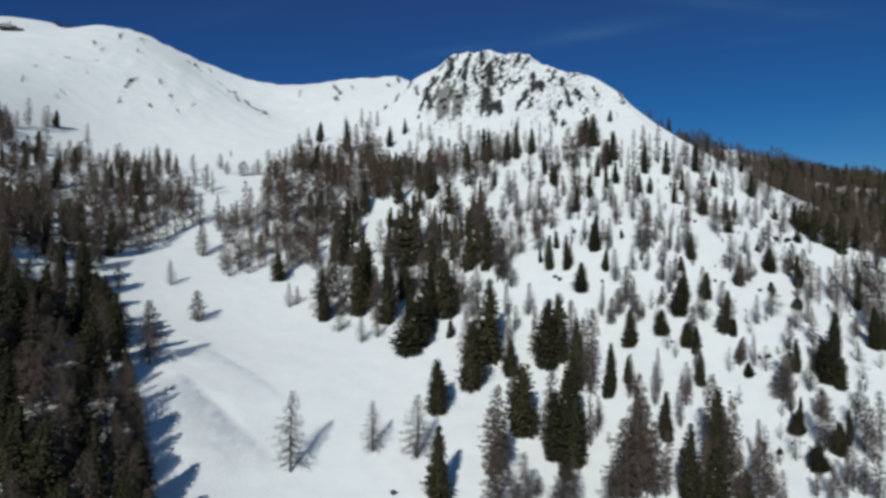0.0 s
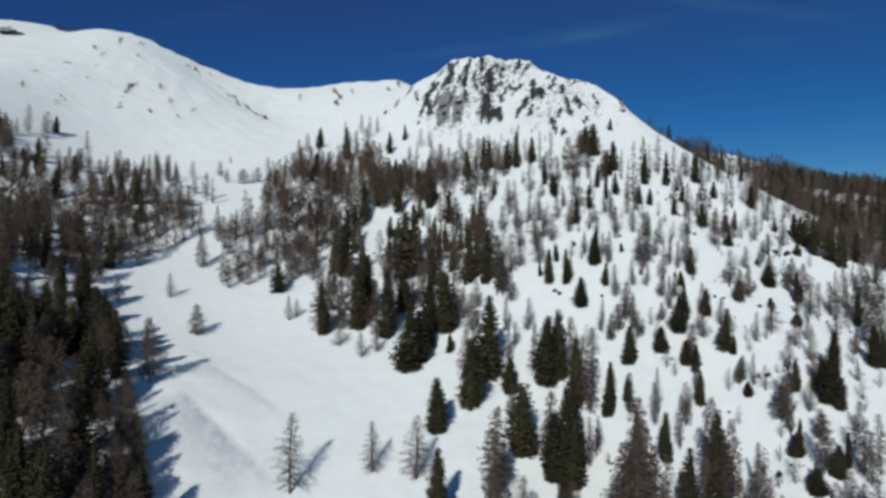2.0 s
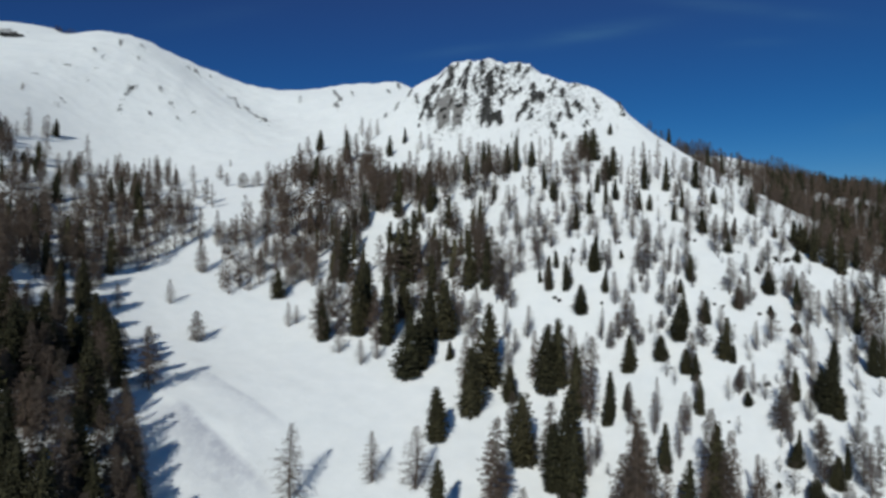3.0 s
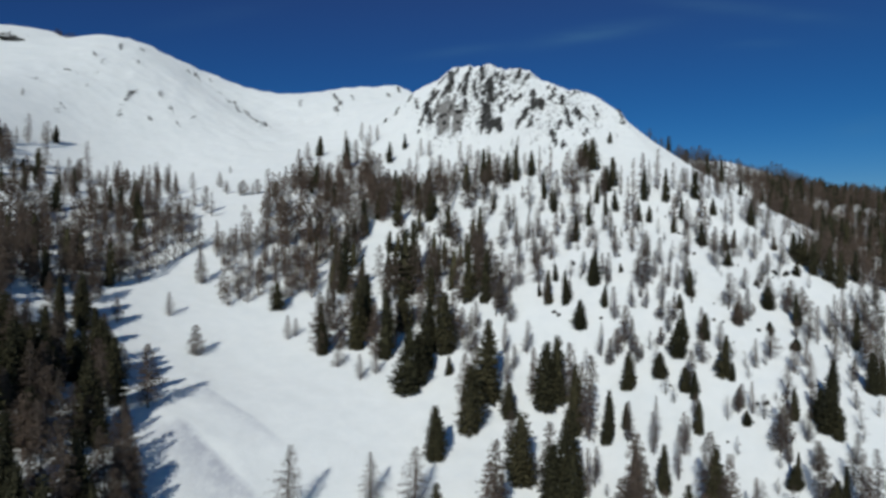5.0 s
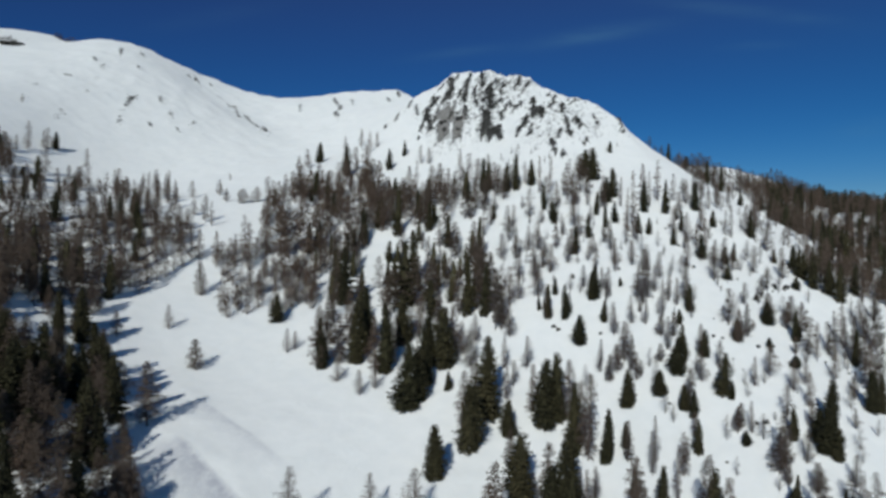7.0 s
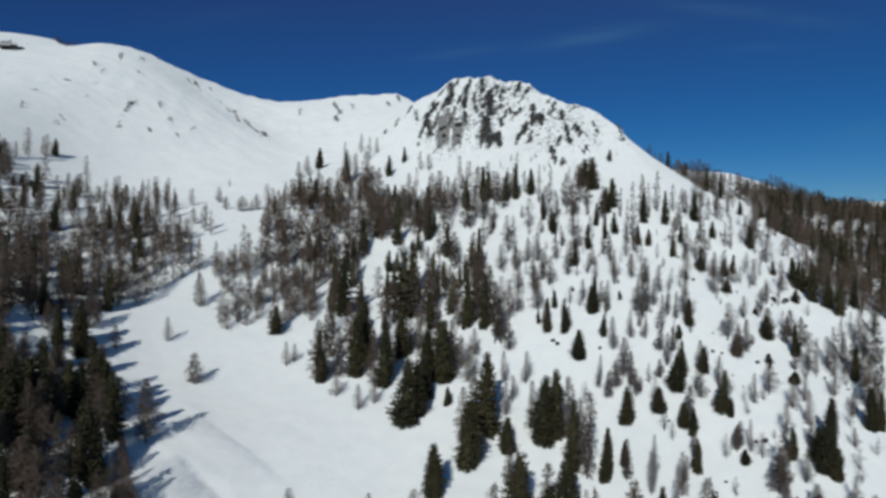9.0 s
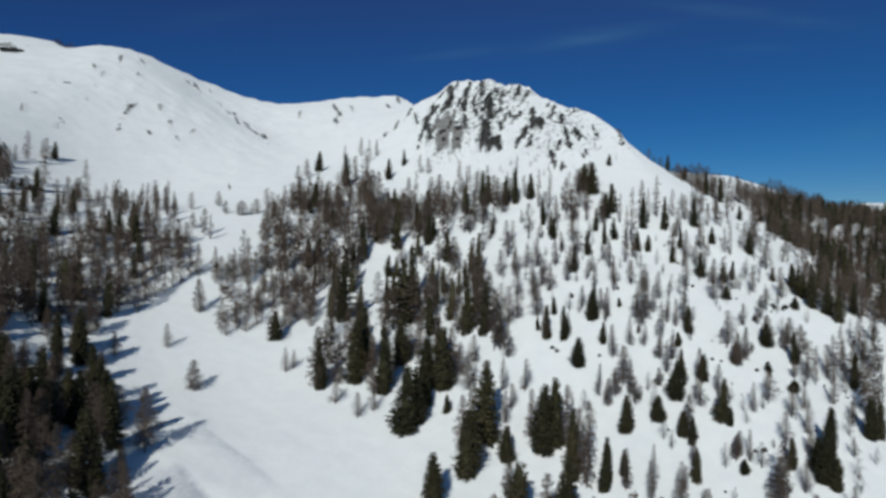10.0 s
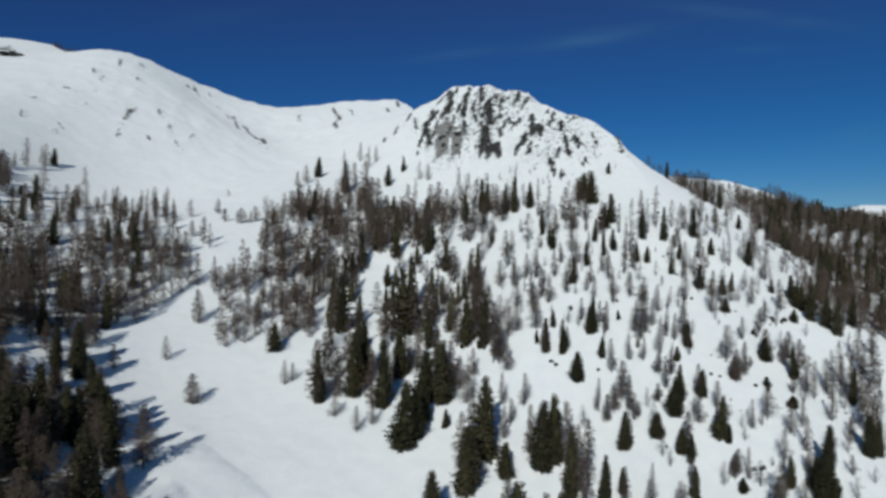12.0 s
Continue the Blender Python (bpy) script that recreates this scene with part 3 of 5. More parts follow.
def spruce_crown(rng, height, spread, levels, boughs, sprays, size):
    """Whorls of boughs that sink and lift at the tip, each feathered with many small sprays."""
    verts, faces = [], []
    low, power, belly = rng.uniform(0.02, 0.06), rng.uniform(0.58, 0.85), rng.uniform(0.2, 0.34)
    lobes = [(rng.uniform(0, 6.28), rng.uniform(0.06, 0.2), rng.uniform(2, 8)) for _ in range(3)]

    def radius(f):
        return spread * height * (1 - f) ** power * (0.55 + 0.45 * min(1.0, (f - low) / belly)) + 0.1

    for k in range(levels):
        f = min(max(low + (0.985 - low) * (k + rng.uniform(-0.45, 0.45)) / levels, low), 0.985)
        full = radius(f) * rng.uniform(0.82, 1.12)
        n = max(4, int(boughs * (0.4 + 0.7 * (1 - f)) + 0.5))
        turn = rng.uniform(0, 6.28)
        for s in range(n):
            if rng.random() < 0.07:
                continue
            a = turn + 6.283 * (s + rng.uniform(-0.4, 0.4)) / n
            lobe = 1 + sum(d * math.cos(a - p + q * f) for p, d, q in lobes)
            length = full * rng.uniform(0.72, 1.14) * lobe + 0.15
            out = Vector((math.cos(a), math.sin(a), 0.0))
            side = Vector((-math.sin(a), math.cos(a), 0.0))
            sink = 0.42 - 0.75 * max(0.0, f - 0.35) + rng.uniform(-0.12, 0.12)
            count = max(3, int(sprays * (0.45 + 0.75 * length / (spread * height))))
            for j in range(count):
                u = 0.3 + 0.7 * (j + rng.random()) / count
                p = out * (length * u) + Vector((0, 0, f * height - sink * length * u + 0.22 * length * u ** 3))
                hand = (-1 if j % 2 else 1) * rng.uniform(0.15, 1.0)
                reach = size * rng.uniform(0.65, 1.3) * (1.25 - 0.55 * u) * min(1.0, 0.45 + 0.8 * length / (spread * height))
                tip = p + (out * rng.uniform(0.25, 0.8) + side * hand + Vector((0, 0, rng.uniform(-0.62, 0.05)))) * reach
                flat = (out.lerp(side, 0.5 * abs(hand)) + Vector((0, 0, rng.uniform(-0.7, 0.7)))).cross(tip - p)
                if flat.length > 1e-6:
                    leaflet(verts, faces, p, tip, reach * rng.uniform(0.2, 0.34), flat.normalized())
    spike(verts, faces, Vector((0, 0, 0.92 * height)), Vector((0, 0, 1.0 * height)), 0.05)
    # the dense, shaded heart of the crown
    start, rings, sides = len(verts), 8, 7
    for k in range(rings + 1):
        f = low + 0.03 + (0.9 - low) * k / rings
        for s in range(sides):
            a = 6.283 * (s + 0.5 * (k % 2)) / sides
            q = 0.5 * radius(f) * rng.uniform(0.6, 1.25)
            verts.append((q * math.cos(a), q * math.sin(a), f * height + rng.uniform(-0.3, 0.3)))
    for k in range(rings):
        for s in range(sides):
            t = (s + 1) % sides
            faces.append((start + k * sides + s, start + k * sides + t, start + (k + 1) * sides + t, start + (k + 1) * sides + s))
    return verts, faces


def larch_crown(rng, height, spread, boughs, twigs, thick, rim=0.7, reach=1.0, taper=0.0):
    """Bare boughs with hanging twigs, in an uneven egg shape that frays at its rim."""
    verts, faces = [], []
    low, power, belly = rng.uniform(0.04, 0.12), rng.uniform(0.46, 0.7) + taper, rng.uniform(0.2, 0.36)
    lobes = [(rng.uniform(0, 6.28), rng.uniform(0.06, 0.2), rng.uniform(2, 7)) for _ in range(3)]
    turn = rng.uniform(0, 6.28)
    for k in range(boughs):
        f = low + (0.985 - low) * ((k + rng.random()) / boughs) ** 0.95
        shape = (1 - f) ** power * (0.5 + 0.5 * min(1.0, (f - low) / belly))
        a = turn + 2.39996 * k + rng.uniform(-0.5, 0.5)
        lobe = 1 + sum(d * math.cos(a - p + q * f) for p, d, q in lobes)
        length = spread * height * shape * rng.uniform(0.65, 1.25) * lobe + 0.25
        rise = rng.uniform(-0.4, 0.05) + 0.9 * max(0, f - 0.7)
        way = Vector((math.cos(a), math.sin(a), rise)).normalized()
        root = Vector((0, 0, f * height))
        tip = root + way * length + Vector((0, 0, 0.16 * length))
        spike(verts, faces, root, tip, min(0.06, thick * (0.8 + 0.9 * (1 - f))))
        side = way.cross(Vector((0, 0, 1))).normalized()
        for j in range(max(3, int(twigs * (0.3 + 0.95 * length / (spread * height))))):
            u = rng.uniform(0.04, 1.0) ** rim
            p = root.lerp(tip, u) + side * rng.uniform(-1, 1) * 0.12 * length * u
            q = p + (side * rng.uniform(-1, 1) * (0.3 + 0.13 * length) + way * rng.uniform(-0.1, 0.5) * (0.3 + 0.2 * length)) * reach
            q.z += rng.uniform(-1.0, 0.25) * (0.42 + 0.16 * length) * reach
            sliver(verts, faces, p, q, thick * (1.2 - 0.45 * u) * rng.uniform(0.6, 1.2), rng)
    return verts, faces


def tree_model(kind, seed, style):
    """One pattern tree of 14 m: an empty at its foot with trunk and crown."""
    rng = random.Random(seed)
    base = new(kind)
    if kind == "spruce":
        tv, tf = trunk_shape(rng, 13.6, 0.19)
        cv, cf = spruce_crown(rng, 14.0, rng.uniform(0.215, 0.265), *((48, 11, 13, 0.7) if style == "full" else (28, 9, 8, 1.0)))
        bark, leaf = SPRUCE_BARK, NEEDLES
    else:
        # alone in the clearing they stand open; in the woods the twigs crowd
        tv, tf = trunk_shape(rng, 13.2, 0.17)
        cv, cf = larch_crown(rng, 14.0, *{"open": (rng.uniform(0.22, 0.26), 130, 34, 0.026, 0.75, 1.0, 0.3), "thin": (rng.uniform(0.2, 0.26), 120, 38, 0.034),
                                          "full": (rng.uniform(0.23, 0.28), 130, 42, 0.052, 0.62)}[style])
        bark, leaf = LARCH_BARK, TWIGS
    for name, me in (("trunk", mesh_of("trunk", tv, tf, bark, True)), ("crown", mesh_of("crown", cv, cf, leaf))):
        ob = new(name, me)
        ob.parent = base
    return base, 2 * float(np.percentile(np.hypot(*np.array(cv)[:, :2].T), 88))


PATTERNS = {(kind, style): [tree_model(kind, 100 * i + 7 + 13 * j, style) for i in range(6 if style == "full" else 5)]
            for j, (kind, style) in enumerate((("spruce", "full"), ("spruce", "far"), ("larch", "full"), ("larch", "thin"), ("larch", "open")))}
LABELS = {
    ("spruce", "full", 0): "young dark green spruce standing in the snow",
    ("spruce", "full", 1): "slender dark green spruce with drooping boughs on the snow slope",
    ("spruce", "full", 2): "tall dense dark green spruce with boughs down to the snow",
    ("larch", "full", 0): "small bare brown larch with crowded twigs in the snow",
    ("larch", "full", 1): "leafless brown larch with dense fine twigs on the snow slope",
    ("larch", "full", 2): "tall leafless brown larch with a dense twiggy crown",
    ("larch", "thin", 0): "small sparse grey larch standing in the snow",
    ("larch", "thin", 1): "leafless grey larch with sparse fine twigs on the snow slope",
    ("larch", "thin", 2): "tall slender grey larch with sparse bare boughs",
    ("larch", "open", 0): "small bare larch standing alone in the snow clearing",
    ("larch", "open", 1): "bare larch with open boughs standing in the snow clearing",
    ("larch", "open", 2): "tall bare larch with a straight trunk in the snow clearing",
}
PLACED = []
tree_rng = random.Random(11)


def plant(kind, style, x, y, height, breadth, group):
    model, girth = tree_rng.choice(PATTERNS[kind, style])
    w = (1.12 if style in ("thin", "open") else 0.98) * breadth / girth * tree_rng.uniform(0.95, 1.1)
    lean = Euler((radians(tree_rng.uniform(-1.8, 1.8)), radians(tree_rng.uniform(-1.8, 1.8)), tree_rng.uniform(0, 6.283)))
    ob = copy_thing(model, Matrix.LocRotScale((x, y, ground(x, y) - 0.05), lean, (w, w, height / 14.0)))
    size = 0 if height < 8 else (1 if height < 15 else 2)
    tagged(ob, LABELS[kind, "full" if style == "far" else style, size], "tree", group)
    PLACED.append((x, y))
    return ob


# trees that stand by themselves: kind, east, north, height and breadth of the crown
HILL_TREES = [
    ("t", -232.3, 395.0, 17.1, 4.4), ("t", -233.5, 385.6, 9.3, 2.5), ("f", -218.8, 351.9, 19.8, 6.2), ("t", -221.7, 361.2, 14.5, 4.1), ("t", -231.3, 412.0, 13.2, 4.6), ("s", -230.1, 418.7, 10.8, 4.0),
    ("t", -232.3, 409.6, 11.2, 3.3), ("t", -213.8, 379.1, 15.2, 4.9), ("t", -192.7, 381.5, 22.1, 4.3), ("t", -269.0, 450.1, 5.4, 2.2), ("t", -189.5, 397.3, 8.9, 3.2), ("f", -173.1, 376.7, 14.5, 4.8),
    ("t", -174.6, 375.5, 13.6, 3.6), ("t", -167.5, 394.1, 11.4, 3.2), ("t", -162.8, 390.6, 12.6, 3.8), ("t", -158.3, 389.5, 14.1, 4.4), ("t", -161.9, 416.4, 10.0, 3.3), ("t", -180.1, 343.9, 8.8, 3.9),
    ("t", -178.8, 365.6, 9.4, 3.5), ("t", -132.1, 372.2, 9.9, 3.6), ("f", -120.8, 381.8, 8.6, 4.3), ("f", -111.8, 364.5, 7.3, 3.5), ("t", -131.5, 435.5, 4.5, 2.1), ("f", -102.6, 362.9, 7.9, 4.7),
]
HILL_TREES += [
    ("f", -97.1, 368.7, 8.3, 4.1), ("t", -104.3, 361.7, 7.0, 2.9), ("t", -98.8, 366.0, 6.2, 2.6), ("s", -212.6, 356.6, 5.4, 3.4), ("s", -201.4, 349.2, 5.3, 4.2), ("s", -211.4, 347.1, 5.0, 2.5),
    ("s", -208.6, 357.3, 4.0, 2.9), ("f", -214.4, 341.8, 15.7, 3.8), ("f", -214.5, 347.7, 13.1, 3.4), ("t", -238.2, 382.1, 7.7, 3.1), ("t", -385.6, 700.9, 5.5, 4.2), ("t", -380.6, 697.3, 6.5, 4.5), ("t", -375.8, 692.2, 5.0, 4.0), ("t", -352.7, 658.2, 4.4, 4.0), ("t", -345.6, 650.8, 5.0, 3.8), ("t", -341.2, 648.8, 3.6, 3.2),
]
BASIN_TREES = [
    ("s", -159.9, 291.0, 12.9, 5.1), ("f", -161.9, 280.4, 13.5, 5.9), ("f", -165.3, 269.3, 16.2, 8.7), ("f", -164.2, 276.5, 12.2, 6.7), ("f", -157.2, 280.0, 11.2, 5.4), ("f", -148.9, 285.6, 12.6, 5.0),
    ("f", -145.0, 291.6, 12.9, 5.2), ("f", -141.8, 294.7, 14.2, 4.7), ("s", -143.7, 304.7, 11.5, 3.4), ("s", -137.3, 300.4, 13.8, 3.9), ("f", -139.5, 301.5, 17.0, 3.9), ("s", -129.7, 299.5, 12.5, 4.8),
    ("f", -132.1, 299.6, 13.2, 3.4), ("f", -122.2, 301.9, 14.1, 4.4), ("f", -123.6, 299.5, 11.3, 3.4), ("f", -117.5, 305.5, 12.3, 4.4), ("f", -114.7, 307.7, 11.1, 4.4), ("f", -111.0, 307.9, 9.9, 4.5),
    ("f", -117.4, 333.0, 8.0, 3.2), ("f", -121.7, 199.6, 15.2, 4.8), ("f", -120.5, 205.7, 16.5, 4.3), ("f", -120.5, 193.9, 15.6, 4.7), ("s", -116.6, 206.8, 12.8, 4.0), ("f", -116.0, 214.2, 15.5, 4.5),
]
BASIN_TREES += [
    ("f", -112.7, 214.5, 15.5, 3.8), ("s", -103.6, 202.9, 13.0, 4.2), ("f", -111.5, 224.2, 16.2, 4.3), ("s", -108.6, 229.6, 15.3, 4.1), ("f", -121.0, 249.5, 12.0, 3.6), ("t", -115.3, 256.8, 14.4, 4.1),
    ("t", -108.3, 244.3, 12.8, 3.5), ("t", -113.4, 261.9, 12.6, 3.4), ("t", -104.3, 248.8, 15.0, 4.0), ("t", -104.1, 257.2, 16.5, 4.1), ("t", -103.1, 262.6, 12.7, 3.8), ("t", -102.1, 268.2, 15.1, 3.9),
    ("t", -100.2, 271.7, 15.3, 3.9), ("f", -99.3, 278.6, 14.5, 4.0), ("f", -96.3, 279.5, 13.5, 3.6), ("t", -111.5, 272.7, 12.0, 3.1), ("t", -103.9, 242.3, 11.7, 3.1), ("t", -108.0, 235.5, 10.4, 2.6),
    ("t", -109.7, 276.5, 12.2, 3.1), ("f", -104.6, 282.0, 10.2, 3.2), ("f", -108.6, 323.4, 13.0, 4.2), ("t", -104.3, 318.2, 11.5, 2.6), ("t", -81.3, 290.1, 17.9, 3.7), ("f", -77.7, 283.8, 17.8, 4.1),
]
BASIN_TREES += [
    ("f", -88.9, 277.4, 14.5, 3.6), ("f", -89.3, 285.9, 6.9, 3.7), ("t", -86.3, 287.3, 8.1, 3.2),
]
BANK_TREES = [
    ("s", -92.2, 158.5, 14.0, 5.9), ("s", -79.0, 135.0, 11.9, 5.0), ("s", -89.0, 146.0, 19.9, 5.3), ("s", -102.1, 164.3, 15.8, 5.3), ("f", -77.8, 131.1, 12.6, 6.3), ("f", -86.1, 156.8, 18.9, 4.5),
    ("f", -72.1, 133.2, 18.2, 4.7), ("s", -99.8, 195.4, 14.9, 5.0), ("s", -83.8, 164.5, 14.5, 4.8), ("s", -82.7, 171.0, 15.1, 4.9), ("s", -69.7, 142.5, 11.4, 4.6), ("s", -74.1, 159.4, 16.0, 4.6),
    ("s", -72.0, 143.7, 17.3, 5.8), ("s", -87.1, 165.7, 13.3, 4.8), ("f", -74.1, 142.1, 11.4, 4.1), ("f", -72.8, 151.4, 15.2, 4.4), ("f", -70.5, 141.7, 10.2, 4.1), ("f", -60.2, 126.2, 11.2, 5.1),
    ("f", -66.2, 147.5, 8.3, 2.6), ("f", -61.4, 134.4, 7.6, 3.2), ("f", -61.1, 114.5, 20.2, 5.2), ("f", -59.8, 109.6, 15.8, 4.4), ("s", -59.9, 106.0, 17.9, 5.1), ("s", -64.9, 107.2, 17.2, 4.8),
]
BANK_TREES += [
    ("s", -70.2, 112.9, 16.3, 4.2), ("f", -65.3, 112.2, 15.3, 4.0), ("s", -61.0, 117.9, 18.0, 5.3), ("s", -55.3, 112.1, 14.4, 4.0), ("f", -53.4, 114.8, 12.0, 4.6), ("s", -49.2, 107.7, 11.2, 4.3),
    ("f", -61.2, 99.8, 12.0, 4.8), ("f", -52.9, 103.8, 15.0, 5.0), ("f", -48.9, 111.8, 12.6, 3.6), ("s", -54.6, 100.9, 12.2, 4.9), ("f", -57.8, 99.4, 9.6, 4.0), ("s", -74.6, 120.8, 15.5, 3.9),
    ("f", -83.4, 134.6, 14.1, 4.3), ("f", -68.3, 120.7, 19.4, 4.8), ("t", -65.4, 140.6, 9.0, 2.3), ("t", -56.5, 128.2, 8.2, 2.3), ("t", -51.8, 120.8, 7.8, 2.3), ("t", -54.1, 121.0, 8.8, 2.3),
    ("f", -64.6, 132.1, 10.6, 3.2), ("t", -58.8, 135.8, 7.6, 2.0), ("f", -52.6, 118.6, 9.5, 3.2), ("f", -55.6, 121.6, 9.3, 2.9), ("s", -49.2, 114.8, 12.0, 3.3), ("f", -43.8, 104.4, 12.6, 3.4),
]
BANK_TREES += [
    ("t", -45.3, 109.6, 9.7, 2.6), ("s", -46.1, 104.6, 14.3, 3.7), ("t", -50.8, 121.2, 6.8, 2.1), ("s", -80.5, 169.0, 14.0, 4.8), ("s", -84.2, 175.5, 14.2, 4.6), ("f", -87.4, 181.5, 13.0, 4.6),
    ("f", -79.8, 163.2, 13.0, 4.7), ("f", -78.0, 171.5, 10.0, 4.2), ("f", -62.6, 139.5, 11.0, 4.0), ("f", -60.4, 136.6, 11.5, 3.8), ("f", -56.8, 130.8, 10.0, 3.6), ("f", -59.0, 128.4, 12.0, 4.0),
    ("f", -54.2, 126.2, 8.8, 3.2), ("f", -56.4, 121.8, 11.0, 3.8),
]
CLEARING_TREES = [
    ("f", -67.4, 161.7, 14.9, 6.0), ("o", -5.3, 139.7, 12.6, 5.2), ("o", -28.9, 133.5, 15.6, 4.9), ("o", -14.1, 141.7, 10.5, 3.4), ("f", -71.5, 205.1, 9.3, 4.4), ("o", -87.0, 224.7, 8.1, 2.9),
    ("f", -86.7, 253.5, 12.8, 4.1), ("s", -57.1, 243.3, 10.4, 5.1), ("s", -1.0, 156.8, 12.7, 4.5), ("s", -0.9, 126.0, 14.2, 4.5), ("o", -48.8, 223.2, 8.1, 2.5), ("o", -46.9, 225.5, 6.3, 2.2),
    ("o", -30.2, 204.7, 7.9, 3.6), ("o", -22.6, 195.8, 7.5, 2.8), ("o", -18.6, 199.4, 7.7, 2.6), ("s", 2.0, 195.5, 5.5, 2.2), ("o", -69.6, 154.1, 5.2, 2.2),
]
SLOPE_TREES = [
    ("t", -77.3, 250.6, 13.1, 5.2), ("t", -78.6, 265.2, 11.7, 3.8), ("t", -73.8, 259.7, 10.4, 4.6), ("t", -70.3, 258.3, 12.4, 4.6), ("t", -66.7, 264.4, 11.7, 5.1), ("f", -67.3, 295.0, 22.5, 6.2),
    ("f", -72.7, 297.8, 14.4, 7.2), ("f", -82.5, 325.1, 11.0, 3.7), ("f", -77.0, 331.6, 21.3, 4.8), ("t", -93.5, 376.9, 12.1, 4.8), ("t", -89.2, 371.3, 11.9, 4.2), ("f", -62.1, 279.1, 17.9, 6.3),
    ("f", -80.7, 380.3, 15.3, 7.3), ("f", -77.9, 389.5, 17.2, 6.9), ("f", -90.2, 469.9, 13.2, 5.3), ("f", -92.9, 455.2, 11.0, 4.4), ("s", -87.8, 503.6, 15.4, 5.7), ("f", -71.1, 378.0, 19.7, 4.9),
    ("s", -70.5, 378.4, 10.6, 3.0), ("f", -69.4, 396.2, 19.1, 4.5), ("f", -63.9, 399.8, 14.5, 6.4), ("s", -65.4, 399.1, 11.2, 3.2), ("s", -61.3, 451.5, 21.0, 6.5), ("f", -57.5, 464.7, 15.7, 5.2),
]
SLOPE_TREES += [
    ("f", -56.9, 384.8, 15.5, 5.6), ("f", -58.2, 303.3, 23.1, 7.3), ("f", -63.8, 306.6, 18.5, 6.4), ("f", -53.5, 308.2, 21.0, 6.4), ("s", -57.7, 306.8, 12.3, 3.4), ("f", -65.9, 299.2, 18.0, 6.2),
    ("f", -57.3, 280.8, 9.0, 4.1), ("t", -57.0, 268.9, 10.8, 4.3), ("t", -55.2, 281.8, 11.3, 3.6), ("t", -59.4, 251.4, 10.1, 3.6), ("t", -65.7, 252.6, 10.1, 4.1), ("t", -68.3, 247.1, 8.9, 4.0),
    ("t", -71.7, 248.6, 10.0, 3.6), ("t", -73.7, 242.1, 9.7, 3.9), ("t", -76.9, 246.0, 6.9, 3.2), ("t", -54.2, 255.4, 9.2, 3.7), ("t", -49.9, 260.0, 12.5, 3.8), ("t", -49.0, 272.3, 10.9, 3.5),
    ("t", -48.1, 293.3, 16.5, 3.3), ("f", -45.1, 304.9, 14.7, 4.9), ("f", -41.0, 301.7, 21.8, 4.8), ("f", -38.1, 329.7, 18.5, 6.9), ("f", -44.2, 335.6, 16.2, 4.9), ("f", -42.3, 408.2, 19.7, 6.6),
]
SLOPE_TREES += [
    ("f", -47.0, 406.1, 16.3, 5.2), ("f", -49.0, 455.6, 20.1, 5.9), ("f", -40.1, 409.2, 21.4, 6.6), ("s", -35.2, 466.7, 14.2, 5.2), ("f", -38.4, 427.1, 17.2, 6.2), ("s", -36.1, 323.2, 15.6, 4.7),
]
MAIN_TREES = [
    ("f", -37.3, 212.2, 19.6, 5.1), ("s", -36.1, 212.2, 17.0, 3.8), ("f", -35.4, 216.2, 13.9, 4.2), ("s", -36.0, 260.4, 22.0, 6.3), ("f", -38.5, 260.5, 20.9, 5.0), ("f", -35.8, 229.6, 16.6, 4.4),
    ("f", -31.0, 215.7, 15.6, 4.9), ("s", -25.7, 215.1, 20.7, 5.2), ("f", -29.2, 228.4, 18.3, 4.8), ("s", -23.6, 222.9, 20.6, 4.7), ("f", -19.4, 208.5, 17.6, 4.7), ("s", -16.6, 208.1, 21.7, 5.0),
    ("f", -16.1, 213.6, 17.2, 4.5), ("f", -16.8, 249.5, 16.0, 7.2), ("s", -13.1, 254.7, 24.5, 8.2), ("f", -8.9, 252.9, 18.3, 6.9), ("s", -11.3, 286.0, 23.0, 5.5), ("s", -23.2, 307.8, 9.9, 3.5),
    ("f", -4.8, 249.5, 14.0, 6.0), ("f", 1.3, 266.0, 10.7, 3.8), ("s", -12.4, 224.4, 16.2, 5.4), ("f", -7.1, 226.3, 14.5, 4.4), ("s", -4.1, 210.3, 15.2, 5.7), ("s", 1.0, 206.0, 19.0, 6.0),
]
MAIN_TREES += [
    ("f", -0.7, 215.8, 19.1, 5.2), ("f", 3.6, 213.6, 14.6, 4.1), ("f", 5.9, 235.6, 17.0, 4.9), ("s", 8.7, 234.2, 20.7, 4.5), ("f", 11.6, 236.2, 20.9, 5.7), ("s", 14.1, 230.2, 18.5, 4.1),
    ("f", 15.9, 230.6, 20.4, 4.4), ("s", -8.9, 186.9, 18.5, 7.8), ("s", -6.0, 190.9, 14.6, 5.5), ("s", -4.2, 200.0, 11.2, 4.2), ("t", -9.9, 229.4, 10.1, 4.1), ("t", 6.1, 212.2, 10.2, 4.4),
    ("t", 8.3, 203.7, 11.5, 3.9), ("t", 10.6, 216.5, 8.7, 3.5), ("f", 14.0, 244.7, 21.6, 4.7), ("f", 12.2, 270.3, 21.7, 5.6), ("s", 15.1, 285.3, 19.5, 3.2), ("f", 16.9, 219.8, 19.4, 4.2),
    ("f", 18.9, 222.2, 12.5, 3.6),
]
